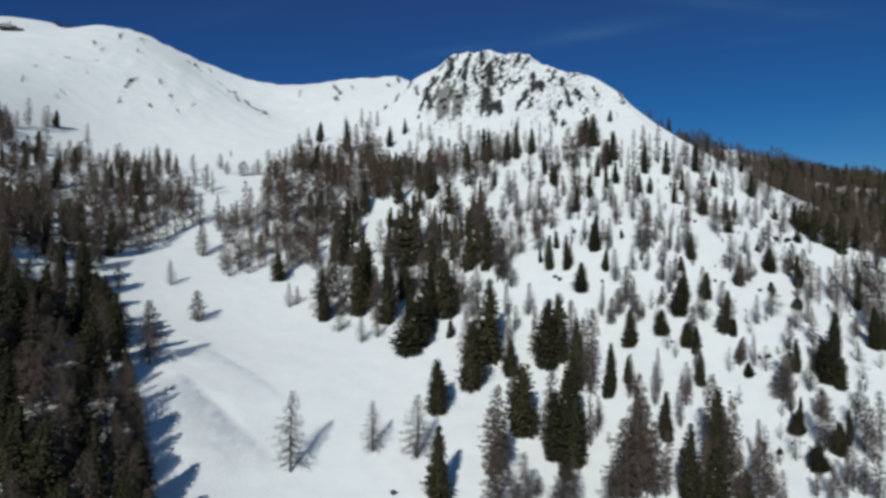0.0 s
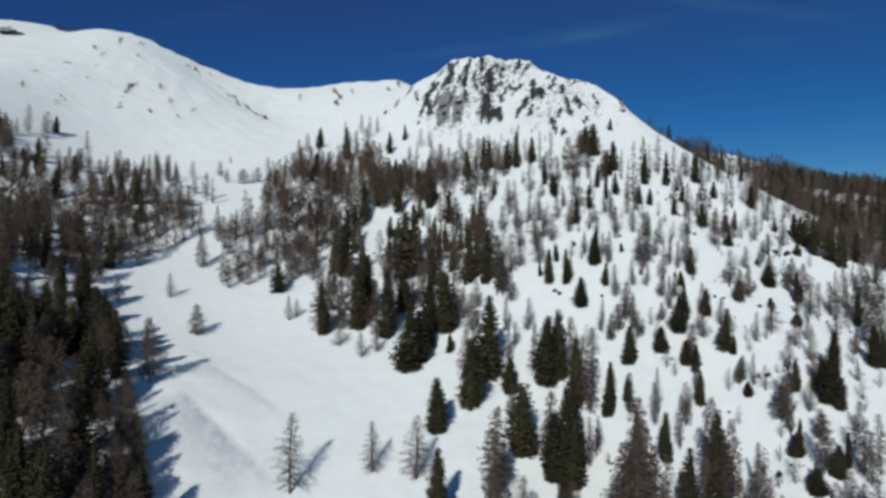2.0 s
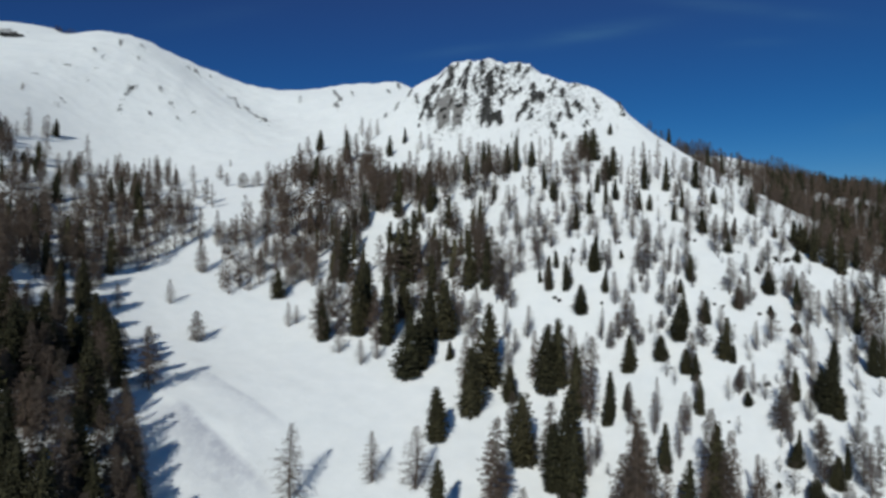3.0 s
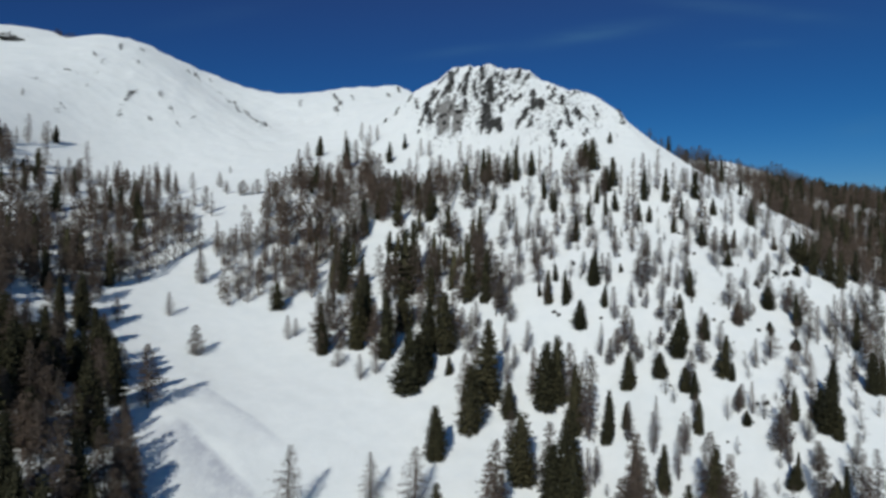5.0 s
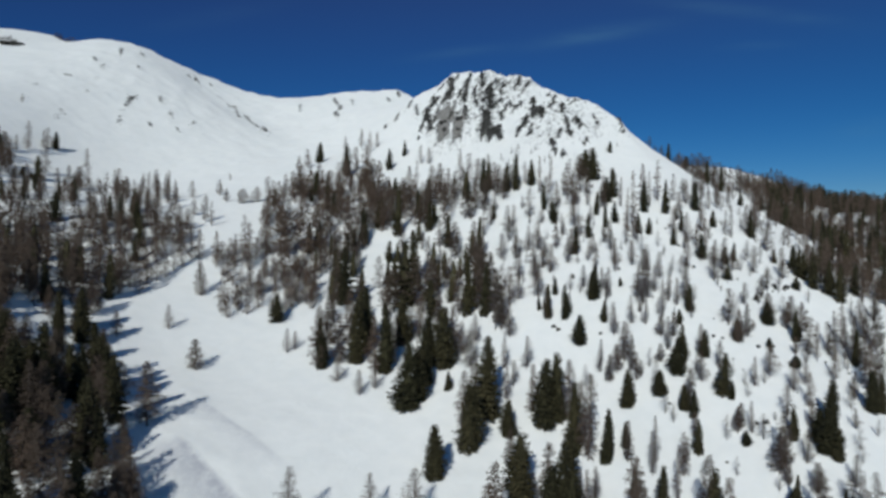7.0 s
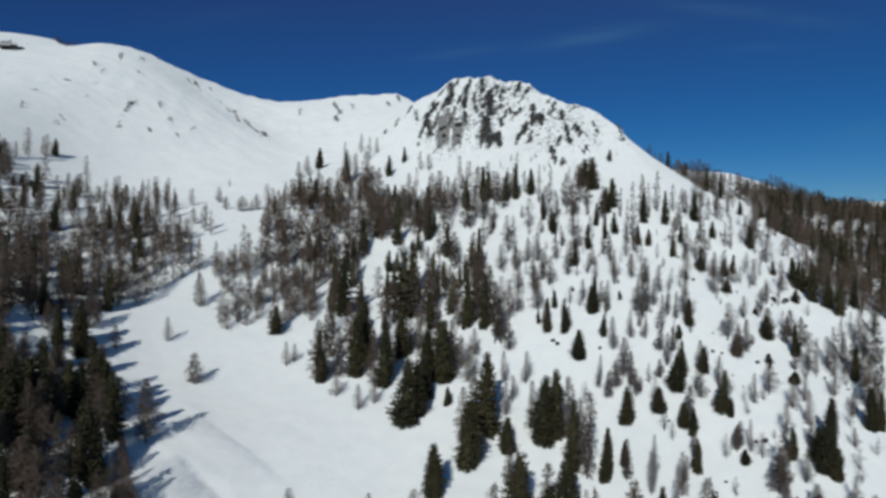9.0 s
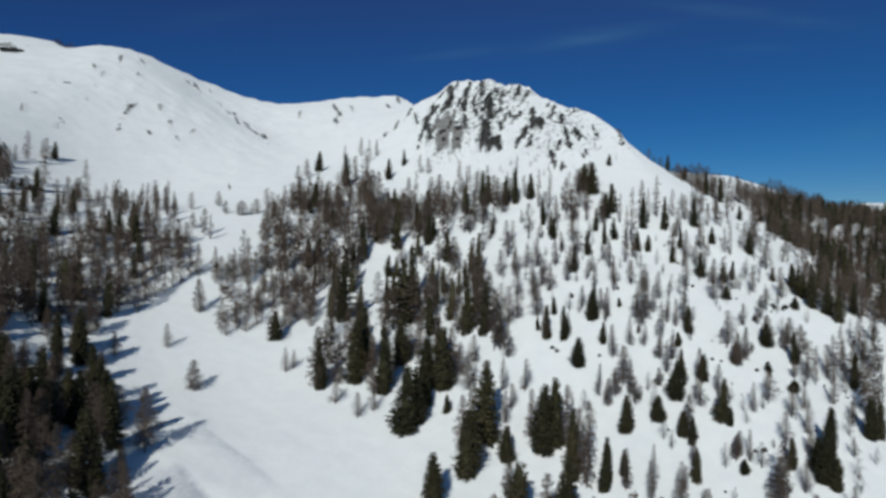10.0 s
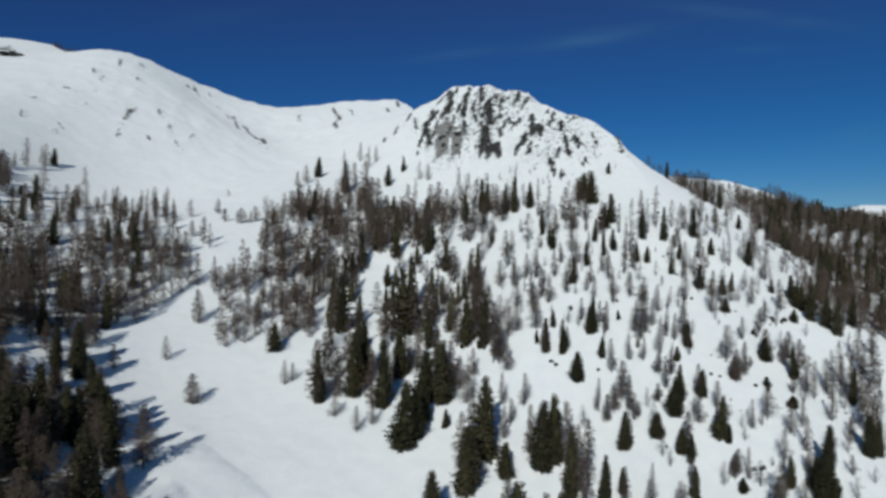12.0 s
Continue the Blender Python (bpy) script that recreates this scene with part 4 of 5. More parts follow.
HIGH_TREES = [
    ("f", -43.8, 407.1, 21.3, 7.8), ("s", -20.8, 328.0, 23.7, 5.3), ("s", -27.9, 413.9, 10.6, 4.0), ("f", -19.4, 409.0, 17.4, 5.9), ("t", -15.0, 406.3, 21.2, 3.9), ("f", -6.0, 396.1, 17.5, 6.4),
    ("f", -1.3, 398.1, 17.6, 6.4), ("f", 3.2, 360.9, 18.8, 4.1), ("s", -26.6, 487.3, 11.7, 3.1), ("s", -5.8, 328.9, 14.3, 4.2), ("f", 1.6, 329.1, 19.8, 4.8), ("s", 2.8, 312.3, 15.1, 5.0),
    ("f", -1.0, 313.9, 12.6, 4.5), ("f", -33.5, 336.5, 21.6, 6.5), ("f", -28.1, 336.1, 21.6, 6.5), ("f", -35.3, 340.9, 23.3, 5.5), ("f", -25.8, 341.1, 17.8, 4.4), ("s", -30.8, 336.6, 13.5, 3.8),
    ("t", -13.2, 336.0, 12.1, 4.9), ("t", 10.1, 404.8, 19.5, 3.9), ("t", 14.0, 378.1, 19.7, 4.9), ("s", 12.7, 351.9, 11.3, 2.8), ("s", 21.3, 363.0, 17.5, 5.2), ("f", 18.1, 370.1, 16.3, 4.8),
]
HIGH_TREES += [
    ("f", 25.8, 353.2, 15.0, 4.5), ("f", 24.5, 363.0, 11.7, 2.9), ("s", 31.3, 344.7, 15.2, 4.4), ("s", 35.5, 342.9, 18.5, 4.4), ("f", 33.7, 346.9, 12.5, 2.8), ("s", 43.4, 341.7, 12.9, 4.4),
    ("t", 40.6, 346.4, 11.1, 2.8), ("t", 28.1, 301.6, 12.1, 4.4), ("f", 28.2, 268.4, 11.9, 3.4), ("t", 22.4, 231.0, 13.0, 4.1), ("t", 20.7, 242.6, 9.7, 4.3), ("t", 25.4, 232.2, 9.3, 3.4),
    ("t", 30.7, 303.8, 9.8, 2.9), ("f", 21.8, 315.7, 10.1, 3.0), ("s", 23.4, 319.7, 7.7, 2.1), ("t", 36.1, 318.6, 6.4, 2.0), ("t", 18.6, 219.0, 10.6, 3.5), ("t", 20.9, 214.8, 10.4, 3.5),
    ("t", -71.8, 519.9, 14.6, 3.3), ("t", -61.8, 534.5, 15.0, 3.9), ("t", -52.7, 508.7, 16.3, 4.1), ("t", -48.4, 519.2, 12.5, 3.3), ("t", -14.6, 467.4, 13.1, 3.0), ("t", -9.0, 464.7, 11.2, 3.7),
]
HIGH_TREES += [
    ("t", 45.0, 327.7, 18.4, 2.6), ("t", 49.4, 322.2, 18.1, 2.6), ("s", 44.0, 305.7, 12.8, 2.5), ("s", 45.9, 288.5, 9.3, 2.8), ("s", 45.4, 291.6, 9.4, 3.3), ("t", 41.5, 293.4, 7.1, 3.3),
    ("f", 36.1, 251.2, 7.1, 4.8), ("t", 32.8, 253.9, 10.2, 2.9), ("f", 42.9, 265.5, 10.7, 3.0), ("f", 55.3, 298.1, 14.4, 5.7), ("f", 54.8, 308.8, 16.1, 4.5), ("s", 70.0, 327.6, 15.8, 5.8),
    ("s", 67.5, 334.6, 13.4, 5.9), ("f", 63.9, 329.9, 12.5, 5.8), ("f", 72.7, 346.8, 9.7, 3.9), ("f", 56.0, 297.7, 10.8, 3.8), ("t", 60.6, 294.6, 10.6, 2.4), ("s", 62.4, 284.5, 9.8, 2.3),
    ("s", 72.0, 298.0, 13.2, 4.3), ("s", 68.8, 294.4, 11.1, 5.2), ("f", 67.9, 297.6, 10.8, 2.9), ("s", 63.4, 274.0, 9.5, 2.0), ("s", 68.1, 277.1, 8.9, 2.9), ("s", 86.8, 365.3, 6.2, 2.9),
]
HIGH_TREES += [
    ("t", 73.2, 288.6, 12.7, 1.9), ("t", 73.1, 269.3, 24.2, 3.0), ("t", 70.9, 269.2, 17.3, 2.2), ("f", 81.8, 287.7, 18.5, 3.2), ("s", 81.2, 283.9, 13.2, 3.2), ("s", 75.0, 268.3, 8.0, 2.4),
    ("s", 79.0, 268.6, 6.7, 2.4), ("t", 84.6, 287.9, 15.0, 2.3), ("t", 90.0, 294.1, 17.7, 3.3), ("s", 89.9, 284.2, 14.4, 3.4), ("t", 97.0, 295.9, 11.9, 2.9), ("f", 102.1, 295.0, 10.7, 3.3),
    ("s", 104.4, 290.2, 12.1, 4.2), ("f", 87.9, 266.1, 13.3, 3.0), ("s", 86.2, 262.3, 6.3, 2.5), ("s", 92.6, 272.6, 8.3, 2.2), ("t", 96.7, 286.1, 9.2, 2.3), ("f", 100.7, 273.8, 12.1, 3.1),
    ("s", 93.1, 252.6, 9.1, 4.1), ("f", 95.9, 256.3, 13.4, 2.9), ("s", 107.6, 279.7, 7.2, 2.5), ("t", 110.9, 293.1, 10.1, 2.4), ("t", 121.7, 310.4, 9.5, 2.2), ("t", 135.0, 332.2, 10.7, 2.7),
]
HIGH_TREES += [
    ("t", 112.3, 273.5, 13.2, 2.2), ("t", 110.5, 274.5, 9.9, 2.2),
]
MIDDLE_TREES = [
    ("s", 48.4, 255.1, 10.2, 3.3), ("f", 46.6, 254.6, 9.8, 4.5), ("s", 55.7, 268.0, 9.7, 3.0), ("f", 52.4, 270.7, 8.7, 4.8), ("t", 51.6, 236.9, 9.5, 1.9), ("s", 47.7, 219.9, 11.5, 3.0),
    ("s", 46.7, 220.2, 8.8, 2.1), ("s", 32.8, 217.4, 11.0, 2.4), ("s", 36.9, 228.7, 5.9, 2.0), ("f", 32.4, 217.0, 9.6, 2.4), ("s", 37.8, 214.6, 10.9, 2.4), ("f", 39.3, 216.5, 7.0, 1.7),
    ("s", 30.8, 222.8, 4.7, 1.4), ("s", 48.2, 208.5, 6.7, 2.2), ("t", 50.6, 216.5, 9.6, 1.4), ("s", 39.7, 201.6, 8.7, 3.6), ("t", 49.4, 201.1, 9.7, 2.6), ("t", 52.1, 219.1, 9.7, 2.1),
    ("s", 56.8, 223.8, 3.2, 1.3), ("t", 57.4, 233.7, 9.4, 1.9), ("t", 67.8, 259.0, 12.5, 2.9), ("t", 64.0, 237.2, 8.6, 2.7), ("t", 60.8, 212.6, 17.1, 4.4), ("t", 63.0, 215.6, 14.7, 3.1),
]
MIDDLE_TREES += [
    ("t", 60.1, 216.2, 10.4, 2.4), ("t", 66.1, 218.9, 8.8, 2.8), ("t", 70.5, 227.4, 9.1, 2.6), ("t", 64.4, 205.2, 11.5, 2.3), ("f", 59.0, 209.1, 3.9, 1.5), ("t", 55.2, 204.5, 8.2, 2.3),
    ("t", 59.0, 203.4, 6.5, 2.0), ("s", 73.5, 208.9, 8.4, 2.7), ("f", 74.2, 214.3, 12.9, 2.8), ("t", 70.6, 211.3, 8.5, 2.0), ("t", 68.6, 213.0, 8.6, 2.1), ("s", 68.2, 201.6, 4.5, 1.8),
    ("f", 64.8, 196.2, 7.1, 2.2), ("f", 61.4, 196.9, 6.3, 2.7), ("t", 61.4, 190.7, 9.2, 2.1),
]
LOWER_TREES = [
    ("s", 12.0, 181.7, 21.5, 7.0), ("f", 9.1, 186.7, 15.0, 3.6), ("s", 7.0, 167.9, 16.9, 6.2), ("f", 5.8, 176.1, 15.6, 3.4), ("s", 16.4, 173.2, 9.3, 3.8), ("s", 16.9, 149.1, 15.6, 6.0),
    ("f", 16.2, 160.5, 9.7, 2.6), ("f", 10.4, 134.4, 17.3, 4.3), ("f", 8.9, 132.1, 13.8, 4.2), ("f", 11.6, 136.4, 9.9, 2.6), ("f", 9.5, 123.2, 10.4, 4.4), ("t", 17.4, 186.9, 9.0, 2.4),
    ("t", 19.7, 191.7, 7.7, 2.2), ("t", 17.8, 200.1, 9.6, 2.3), ("t", 24.0, 198.0, 9.5, 2.5), ("s", 25.8, 174.6, 18.0, 5.3), ("s", 29.1, 176.0, 17.7, 5.1), ("f", 23.3, 180.1, 13.0, 3.2),
    ("f", 32.1, 175.4, 15.5, 3.9), ("s", 31.3, 165.0, 17.2, 3.4), ("f", 33.9, 161.5, 20.1, 3.9), ("f", 33.5, 166.4, 16.0, 3.2), ("s", 25.8, 142.4, 19.4, 5.0), ("s", 22.6, 139.8, 14.0, 5.4),
]
LOWER_TREES += [
    ("f", 22.1, 144.2, 15.6, 4.6), ("s", 25.3, 136.2, 14.2, 3.9), ("s", 24.7, 139.3, 19.0, 3.4), ("s", 37.6, 159.1, 12.8, 2.6), ("f", 38.6, 159.8, 10.3, 1.5), ("f", 42.1, 158.2, 9.5, 2.3),
    ("s", 42.8, 162.4, 6.3, 1.8), ("f", 44.3, 184.9, 7.4, 2.7), ("s", 46.5, 174.9, 9.8, 3.4), ("f", 49.5, 190.2, 10.7, 3.7), ("f", 50.1, 185.5, 10.4, 2.4), ("f", 46.8, 187.2, 7.5, 2.7),
    ("t", 50.8, 182.9, 7.3, 2.1), ("t", 52.1, 183.3, 4.4, 1.8), ("t", 42.8, 189.5, 9.1, 1.8), ("t", 30.0, 143.0, 10.3, 2.1), ("t", 28.7, 145.4, 9.3, 1.6), ("t", 33.0, 149.0, 7.2, 1.7),
    ("t", 23.2, 123.3, 8.9, 4.0), ("f", 20.9, 123.6, 7.0, 3.6), ("s", 23.0, 132.5, 4.8, 2.8), ("t", 14.5, 123.9, 9.9, 3.6), ("t", 12.5, 123.8, 6.0, 2.4), ("t", 16.9, 126.5, 5.1, 2.0),
]
LOWER_TREES += [
    ("f", 34.6, 124.5, 22.5, 5.6), ("f", 32.5, 124.2, 15.0, 6.0), ("f", 36.3, 125.2, 18.1, 4.0), ("s", 35.8, 130.6, 17.8, 2.9), ("s", 33.2, 125.8, 10.1, 3.0), ("f", 37.3, 123.5, 14.4, 3.4),
    ("t", 31.0, 126.0, 8.1, 3.4), ("t", 29.6, 124.5, 6.0, 2.6), ("t", 39.6, 124.6, 12.0, 2.4),
]
FLANK_TREES = [
    ("s", 54.5, 175.7, 6.4, 3.4), ("f", 58.1, 186.5, 5.2, 2.7), ("s", 60.9, 181.3, 9.9, 4.4), ("s", 63.2, 184.7, 10.4, 2.7), ("f", 60.8, 171.6, 8.3, 3.0), ("s", 58.5, 169.0, 6.1, 3.0),
    ("s", 59.9, 166.4, 6.7, 2.1), ("s", 70.0, 187.1, 7.5, 3.0), ("f", 69.3, 187.2, 9.0, 2.1), ("s", 69.2, 171.9, 10.5, 3.7), ("s", 70.6, 170.3, 4.8, 1.6), ("s", 57.5, 156.4, 7.8, 2.4),
    ("f", 58.1, 160.3, 6.4, 1.8), ("s", 44.9, 141.3, 10.2, 2.5), ("t", 46.1, 152.7, 9.8, 1.7), ("t", 47.8, 156.1, 10.7, 1.5), ("t", 52.3, 151.0, 9.7, 2.2), ("t", 54.0, 154.2, 6.2, 1.7),
    ("t", 48.8, 144.3, 11.6, 1.6), ("f", 50.2, 131.2, 17.9, 4.6), ("s", 50.3, 129.3, 16.6, 3.7), ("f", 53.3, 128.7, 14.5, 3.7), ("f", 51.3, 127.5, 11.3, 4.1), ("s", 42.8, 121.6, 14.6, 3.7),
]
FLANK_TREES += [
    ("f", 41.9, 122.5, 9.8, 2.8), ("s", 46.9, 120.2, 10.6, 3.9), ("f", 45.1, 121.7, 12.7, 2.5), ("f", 54.0, 118.8, 11.5, 3.8), ("f", 57.3, 128.2, 10.3, 2.3), ("f", 56.6, 121.4, 7.8, 2.5),
    ("t", 57.2, 118.5, 6.7, 2.3), ("f", 50.4, 119.4, 9.6, 2.9), ("s", 51.7, 120.1, 6.3, 2.9), ("s", 63.7, 133.0, 1.3, 1.0), ("f", 69.0, 161.7, 5.8, 2.6), ("s", 68.0, 156.4, 3.5, 2.0),
    ("f", 67.7, 160.3, 6.4, 2.1), ("t", 70.7, 159.8, 7.7, 1.5), ("t", 78.2, 175.2, 7.7, 2.0), ("f", 73.5, 149.8, 12.0, 3.4), ("f", 71.3, 147.8, 8.3, 4.0), ("s", 79.0, 157.1, 7.6, 2.0),
    ("s", 69.4, 137.6, 5.0, 3.1), ("f", 71.8, 144.6, 4.6, 1.9), ("s", 69.7, 137.4, 7.7, 1.3), ("f", 84.9, 160.7, 6.5, 2.8), ("s", 89.6, 161.5, 11.7, 3.4), ("s", 84.3, 153.0, 9.8, 4.9),
]
FLANK_TREES += [
    ("s", 85.7, 151.2, 7.3, 2.7), ("s", 84.5, 156.8, 7.6, 3.0), ("f", 71.6, 131.8, 11.6, 3.4), ("f", 76.2, 142.1, 6.3, 3.2), ("s", 73.7, 130.9, 6.3, 3.2), ("s", 77.0, 133.4, 7.3, 1.3),
    ("s", 67.8, 126.7, 5.1, 3.5), ("f", 68.5, 129.0, 4.7, 2.3), ("t", 78.7, 131.3, 10.5, 2.7), ("t", 78.2, 127.9, 10.3, 2.7), ("t", 82.1, 131.7, 11.6, 2.5), ("t", 70.5, 120.9, 7.8, 2.9),
    ("t", 71.6, 119.5, 6.7, 2.3), ("t", 66.0, 118.8, 6.7, 2.3), ("t", 72.9, 117.8, 8.5, 2.8), ("t", 68.1, 118.5, 8.6, 1.9), ("t", 63.9, 120.3, 4.8, 1.7), ("s", 94.1, 186.6, 3.4, 2.7),
    ("f", 97.5, 193.4, 5.4, 1.9), ("s", 90.7, 194.3, 3.1, 2.0), ("f", 97.2, 209.4, 9.3, 3.7), ("s", 96.6, 208.7, 7.0, 3.7), ("f", 105.0, 211.6, 8.5, 3.7), ("f", 102.0, 207.9, 8.3, 3.0),
]
FLANK_TREES += [
    ("s", 101.9, 202.1, 9.7, 2.4), ("f", 105.5, 206.5, 10.0, 2.7), ("t", 102.4, 195.9, 11.0, 2.8), ("t", 103.7, 193.9, 10.9, 2.2), ("f", 82.1, 194.3, 9.4, 3.4), ("s", 82.4, 195.8, 6.3, 2.8),
    ("f", 86.1, 198.2, 9.6, 2.2), ("t", 93.9, 218.1, 7.0, 2.5), ("f", 90.0, 203.3, 3.3, 1.6), ("t", 99.5, 220.9, 5.3, 1.8), ("s", 99.7, 223.3, 2.3, 1.4), ("s", 119.0, 236.0, 4.7, 2.7),
    ("s", 110.5, 232.8, 1.9, 1.1), ("s", 113.4, 233.0, 1.7, 1.1), ("t", 106.5, 230.2, 7.4, 3.0), ("t", 102.4, 225.3, 7.2, 2.2), ("t", 109.9, 196.6, 14.2, 2.8), ("t", 117.2, 205.2, 13.2, 3.0),
    ("t", 109.8, 199.3, 9.6, 2.6), ("s", 115.9, 196.6, 11.1, 2.2), ("f", 116.2, 197.8, 13.5, 2.2), ("t", 114.0, 198.2, 12.7, 2.2), ("f", 117.5, 194.8, 15.6, 3.1), ("s", 105.7, 171.9, 11.0, 3.0),
]
FLANK_TREES += [
    ("f", 111.9, 183.1, 14.7, 3.8), ("s", 108.9, 173.6, 9.8, 2.5), ("f", 112.9, 181.1, 17.5, 3.2), ("t", 128.0, 212.1, 10.2, 3.1), ("t", 130.4, 219.1, 10.6, 3.2), ("t", 139.1, 226.0, 9.1, 3.3),
    ("f", 127.9, 206.5, 14.9, 3.6),
]
RIDGE_TREES = [
    ("s", 100.8, 250.5, 7.0, 2.8), ("s", 105.0, 253.4, 7.1, 2.0), ("s", 95.4, 234.6, 5.1, 3.4), ("f", 120.7, 279.4, 12.3, 4.0), ("s", 122.2, 278.6, 11.2, 3.1), ("f", 216.0, 511.3, 17.2, 5.7),
    ("f", 219.9, 505.9, 17.5, 4.9), ("f", 148.3, 335.0, 14.8, 3.8), ("f", 221.9, 492.4, 21.0, 5.5), ("t", 121.7, 258.5, 8.3, 2.5), ("s", 122.4, 259.2, 5.2, 1.9), ("t", 154.2, 314.2, 10.1, 3.0),
    ("t", 157.4, 331.6, 8.0, 3.7), ("t", 213.4, 431.3, 8.7, 4.2), ("s", 128.2, 257.1, 9.3, 3.7), ("s", 126.9, 250.3, 10.1, 4.0), ("s", 128.0, 248.5, 10.0, 3.6), ("s", 126.6, 240.2, 11.6, 3.9),
    ("f", 132.7, 246.2, 12.9, 4.0), ("s", 130.8, 237.4, 12.4, 3.8), ("f", 140.1, 256.1, 16.5, 3.7), ("s", 132.0, 232.9, 13.1, 3.7), ("f", 134.9, 241.3, 15.5, 3.9), ("f", 162.8, 279.1, 15.7, 4.9),
]
RIDGE_TREES += [
    ("s", 168.1, 292.4, 18.8, 4.2), ("f", 146.8, 245.0, 11.8, 3.9), ("f", 169.0, 276.4, 13.3, 4.0), ("f", 157.8, 294.9, 16.6, 4.3), ("f", 154.1, 297.0, 19.1, 4.3), ("f", 162.3, 322.7, 18.1, 4.7),
    ("t", 122.6, 417.0, 6.4, 3.7), ("t", 138.3, 445.0, 6.9, 4.3), ("f", 168.1, 503.0, 10.9, 7.3), ("f", 165.0, 501.0, 10.0, 5.6), ("f", 173.1, 500.0, 10.4, 6.4), ("f", 176.8, 499.0, 15.6, 8.0),
    ("f", 182.4, 498.0, 19.6, 8.8), ("f", 185.2, 497.0, 19.3, 7.2), ("f", 188.0, 496.0, 20.7, 7.2), ("f", 194.0, 492.0, 20.3, 7.9), ("f", 217.6, 520.0, 18.6, 7.5), ("t", 207.3, 505.0, 19.0, 5.7),
    ("t", 164.7, 510.0, 13.5, 4.9), ("t", 190.8, 495.0, 15.3, 5.6), ("f", 179.6, 498.0, 14.8, 6.4), ("f", 198.4, 494.0, 18.8, 5.6), ("f", 170.3, 500.0, 8.1, 6.4), ("f", 175.8, 502.0, 9.9, 6.0),
]
RIDGE_TREES += [
    ("f", 184.0, 498.0, 16.0, 6.4), ("f", 191.3, 492.0, 16.5, 5.5), ("f", 218.8, 515.0, 17.5, 6.2), ("f", 241.6, 556.0, 11.6, 6.3), ("f", 190.8, 497.0, 16.4, 6.0), ("s", 183.4, 488.0, 17.0, 3.9),
    ("s", 194.0, 490.0, 18.2, 3.5), ("t", 132.9, 440.0, 6, 3.2), ("t", 149.5, 470.0, 7.0, 4.2),
]
CREST_TREES = [
    ("f", 234.6, 545.0, 13.8, 5.3), ("f", 247.4, 562.0, 13.3, 6.3), ("f", 255.1, 563.0, 12.8, 6.3), ("f", 260.0, 564.0, 15.7, 6.3), ("f", 263.7, 564.0, 20.4, 6.3), ("f", 268.7, 566.0, 19.9, 6.4),
    ("f", 273.7, 568.0, 20.3, 6.8), ("f", 279.8, 572.0, 17.1, 6.0), ("f", 285.4, 575.0, 16.5, 6.5), ("f", 291.6, 578.0, 13.7, 6.5), ("s", 296.3, 580.0, 13.2, 6.1), ("f", 301.5, 581.0, 14.7, 7.0),
    ("f", 306.7, 582.0, 12.6, 5.6), ("s", 310.9, 582.0, 12.6, 5.6), ("f", 315.1, 582.0, 9.7, 6.5), ("f", 318.7, 580.0, 11.0, 6.5), ("f", 322.2, 578.0, 11.2, 6.5), ("f", 325.7, 576.0, 10.0, 6.5),
    ("s", 328.7, 574.0, 11.3, 5.5), ("s", 332.2, 572.0, 14.1, 5.5), ("f", 335.6, 570.0, 13.0, 5.5), ("s", 338.1, 568.0, 13.5, 5.5), ("s", 340.5, 566.0, 14.5, 5.5), ("f", 343.8, 564.0, 11.9, 5.9),
]
CREST_TREES += [
    ("f", 347.1, 562.0, 9.5, 5.9), ("s", 349.1, 560.0, 10.6, 5.4), ("f", 351.4, 558.0, 12.1, 6.3),
]

FAR_LARCHES = []
KINDS = {"s": ("spruce", "full"), "f": ("larch", "full"), "t": ("larch", "thin"), "o": ("larch", "open")}
for group, rows in (
        ("scattered high trees", HILL_TREES),
        ("trees of the basin wood", BASIN_TREES),
        ("bank wood", BANK_TREES),
        ("trees round the clearing", CLEARING_TREES),
        ("trees of the slope wood", SLOPE_TREES),
        ("trees of the main wood", MAIN_TREES),
        ("trees under the peak", HIGH_TREES),
        ("trees on the open slope", MIDDLE_TREES),
        ("trees on the lower slope", LOWER_TREES),
        ("trees on the flank", FLANK_TREES),
        ("trees along the ridge wood", RIDGE_TREES),
        ("trees along the ridge wood", CREST_TREES)):
    for code, x, y, height, breadth in rows:
        kind, style = KINDS[code]
        if kind == "larch" and y > 238 and group != "trees round the clearing":
            FAR_LARCHES.append((x, y, height, breadth, style))
            PLACED.append((x, y))
        else:
            plant(kind, "far" if kind == "spruce" and y > 225 else style, x, y, height, breadth, group)


# woods: outline in plan, number of trees, share of spruces, heights, least gap
STANDS = [
    ("bank wood", [(-78, 74), (-70, 108), (-74, 130), (-86, 156), (-94, 170), (-104, 165), (-110, 120), (-110, 74)], 42, 0.4, (13, 17), 3.3),
    ("trees of the basin wood", [(-84, 172), (-104, 224), (-116, 214), (-101, 165)], 10, 0.3, (9, 13), 4.0),
    ("trees on the open slope", [(22, 330), (75, 290), (84, 275), (64, 212), (22, 236)], 26, 0.0, (7, 12), 4.2),
    ("trees on the flank", [(62, 209), (122, 196), (84, 136), (62, 150)], 14, 0.0, (5, 9), 5.0),
    ("trees under the peak", [(83, 275), (125, 345), (135, 300), (119, 241), (106, 200), (62, 186)], 22, 0.0, (7, 12), 4.5),
]
